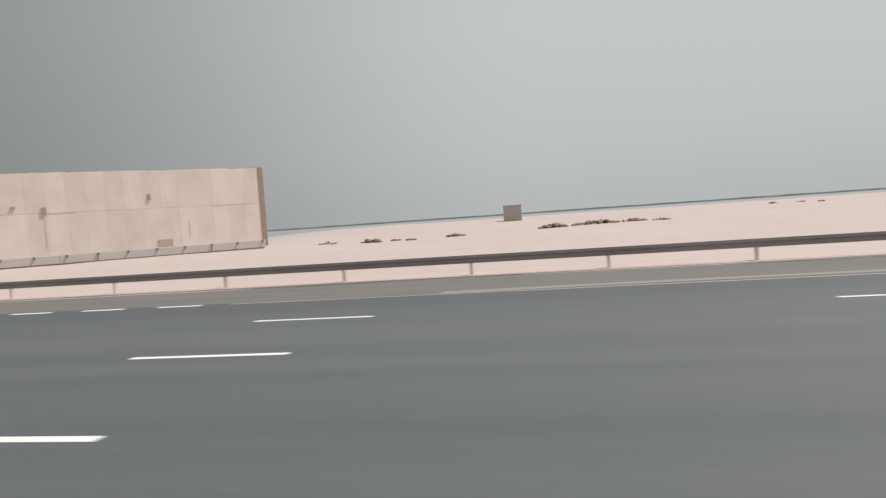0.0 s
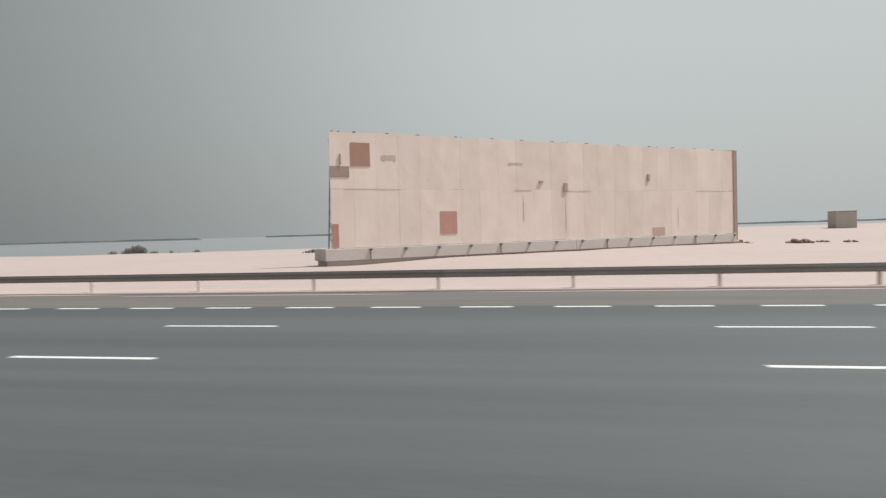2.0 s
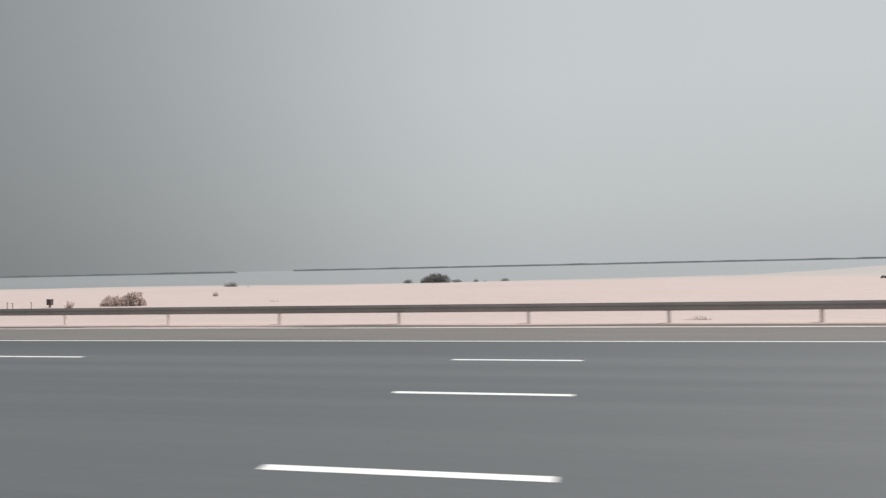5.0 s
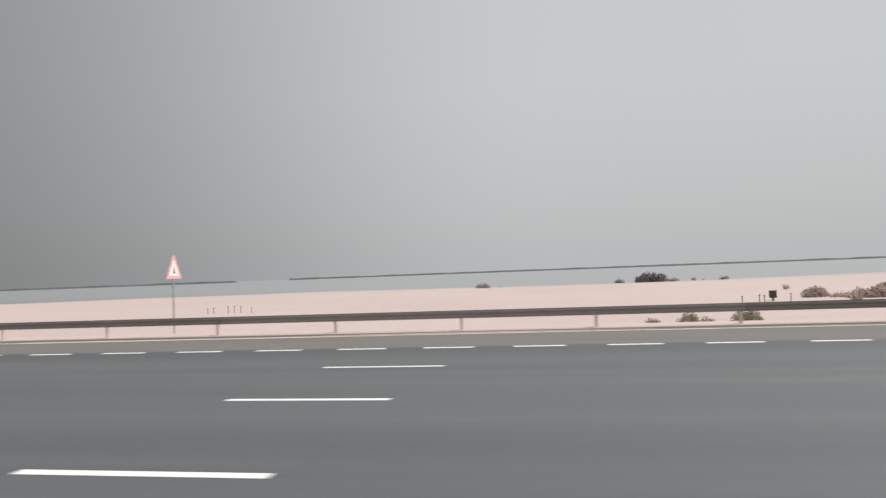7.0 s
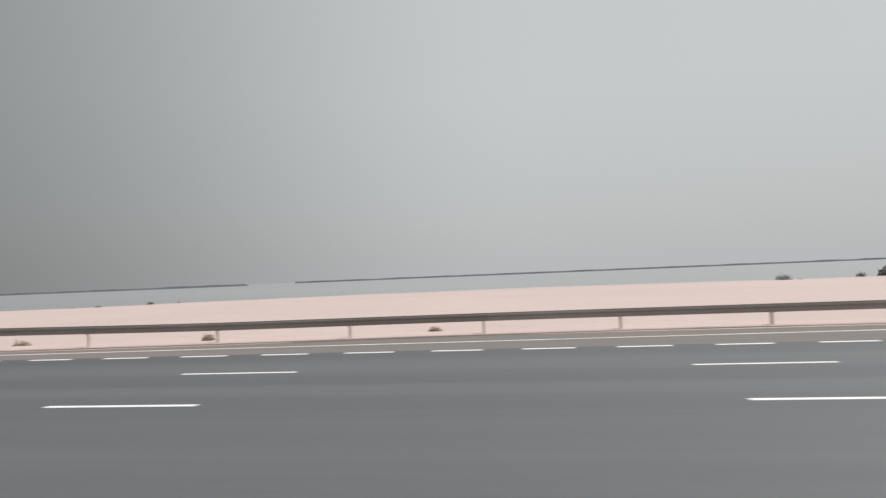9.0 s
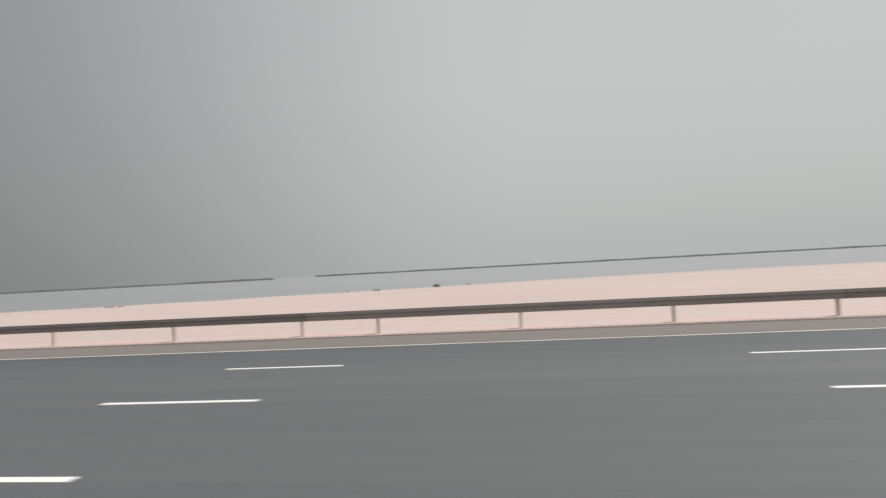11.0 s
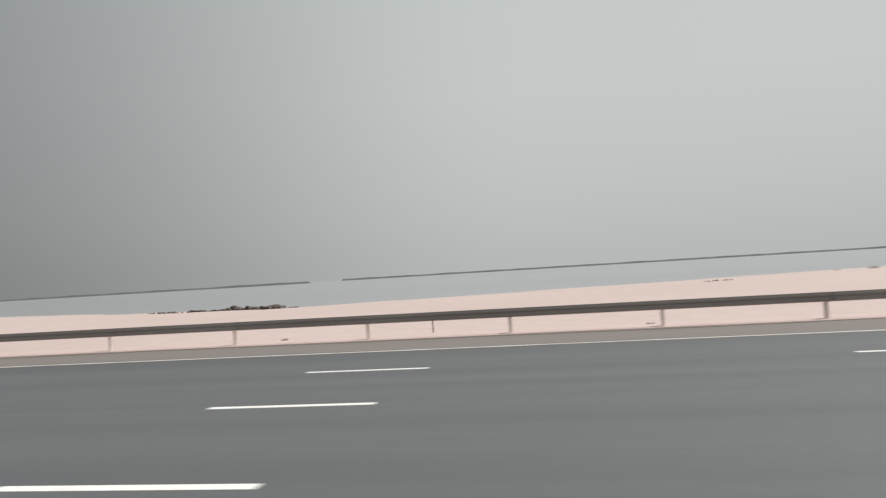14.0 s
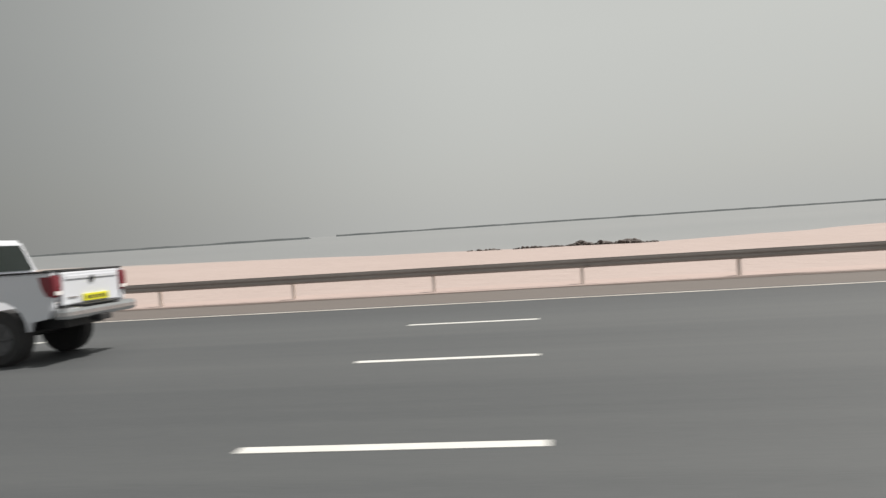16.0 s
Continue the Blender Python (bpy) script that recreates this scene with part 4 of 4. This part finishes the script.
    v = [bm.verts.new(p) for p in ((1.362, -0.62, 1.20), (1.362, 0.62, 1.20), (1.478, 0.53, 1.58), (1.478, -0.53, 1.58))]
    f = bm.faces.new(v[::-1])
    bmesh.ops.solidify(bm, geom=[f], thickness=0.012)
    bmesh.ops.translate(bm, verts=bm.verts, vec=(-0.014, 0, 0))
    part("rear_window", bm, M_GLASS, t, "dark tinted rear window")
    for sy in (-1, 1):
        for xa, xb, xc, xd in ((1.50, 2.18, 2.18, 1.62), (2.26, 2.84, 2.46, 2.26)):
            bm = bmesh.new()
            v = [bm.verts.new((x, sy * (0.765 - 0.24 * (z - 1.132)), z)) for x, z in ((xa, 1.19), (xb, 1.19), (xc, 1.56), (xd, 1.56))]
            f = bm.faces.new(v)
            bmesh.ops.solidify(bm, geom=[f], thickness=0.012)
            part("side_window", bm, M_GLASS, t, "dark tinted side window")
        for x in (1.75, 2.55):
            part("door_handle", boxes((x, x + 0.13, sy * 0.80 - 0.015, sy * 0.80 + 0.015, 0.92, 0.95), bevel=0.006), M_CHROME, t)
        part("mirror", boxes((2.82, 2.95, sy * 0.93 - 0.1, sy * 0.93 + 0.1, 1.08, 1.22), bevel=0.03), M_CARWHITE, t)
        part("head_lamp", boxes((4.1, 4.235, sy * 0.62 - 0.14, sy * 0.62 + 0.14, 0.66, 0.82), bevel=0.02), M_GLASS, t)
    part("chassis", boxes((0.1, 4.1, -0.4, 0.4, 0.40, 0.52)), M_BLACK, t)
    bm = bmesh.new()
    bar(bm, (0.80, -0.6, 0.37), (0.80, 0.6, 0.37), 0.05, 10)
    part("rear_axle", bm, M_BLACK, t)
    part("front_bumper", boxes((4.1, 4.32, -half + 0.02, half - 0.02, 0.38, 0.56), bevel=0.04), M_CARWHITE, t)
    for x in (0.80, 3.5):
        for sy in (-1, 1):
            bm = bmesh.new()
            y0 = 0.78 if sy > 0 else -0.66
            bar(bm, (x, y0 - sy * 0.25, 0.365), (x, y0, 0.365), 0.365, 28)
            es = [e for e in bm.edges if len(e.link_faces) == 2 and any(len(f.verts) > 8 for f in e.link_faces)]
            bmesh.ops.bevel(bm, geom=es, offset=0.035, segments=3, affect="EDGES")
            w = part("wheel", bm, M_TYRE, t, "black tyre")
            bm = bmesh.new()
            bar(bm, (x, y0 - sy * 0.02, 0.365), (x, y0 + sy * 0.006, 0.365), 0.215, 22)
            part("rim", bm, M_RIM, w)
            bm = bmesh.new()
            for k in range(6):
                a = k * math.pi / 3
                bar(bm, (x, y0 + sy * 0.008, 0.365), (x + 0.19 * math.cos(a), y0 + sy * 0.008, 0.365 + 0.19 * math.sin(a)), 0.022, 6)
            part("spoke", bm, M_RIM, w)
    for ob in t.children:      # the empty bed rides high on its springs
        if ob.data.name.split(".")[0] not in ("wheel", "rear_axle"):
            ob.location.z = 0.04
    return t


build_pickup()
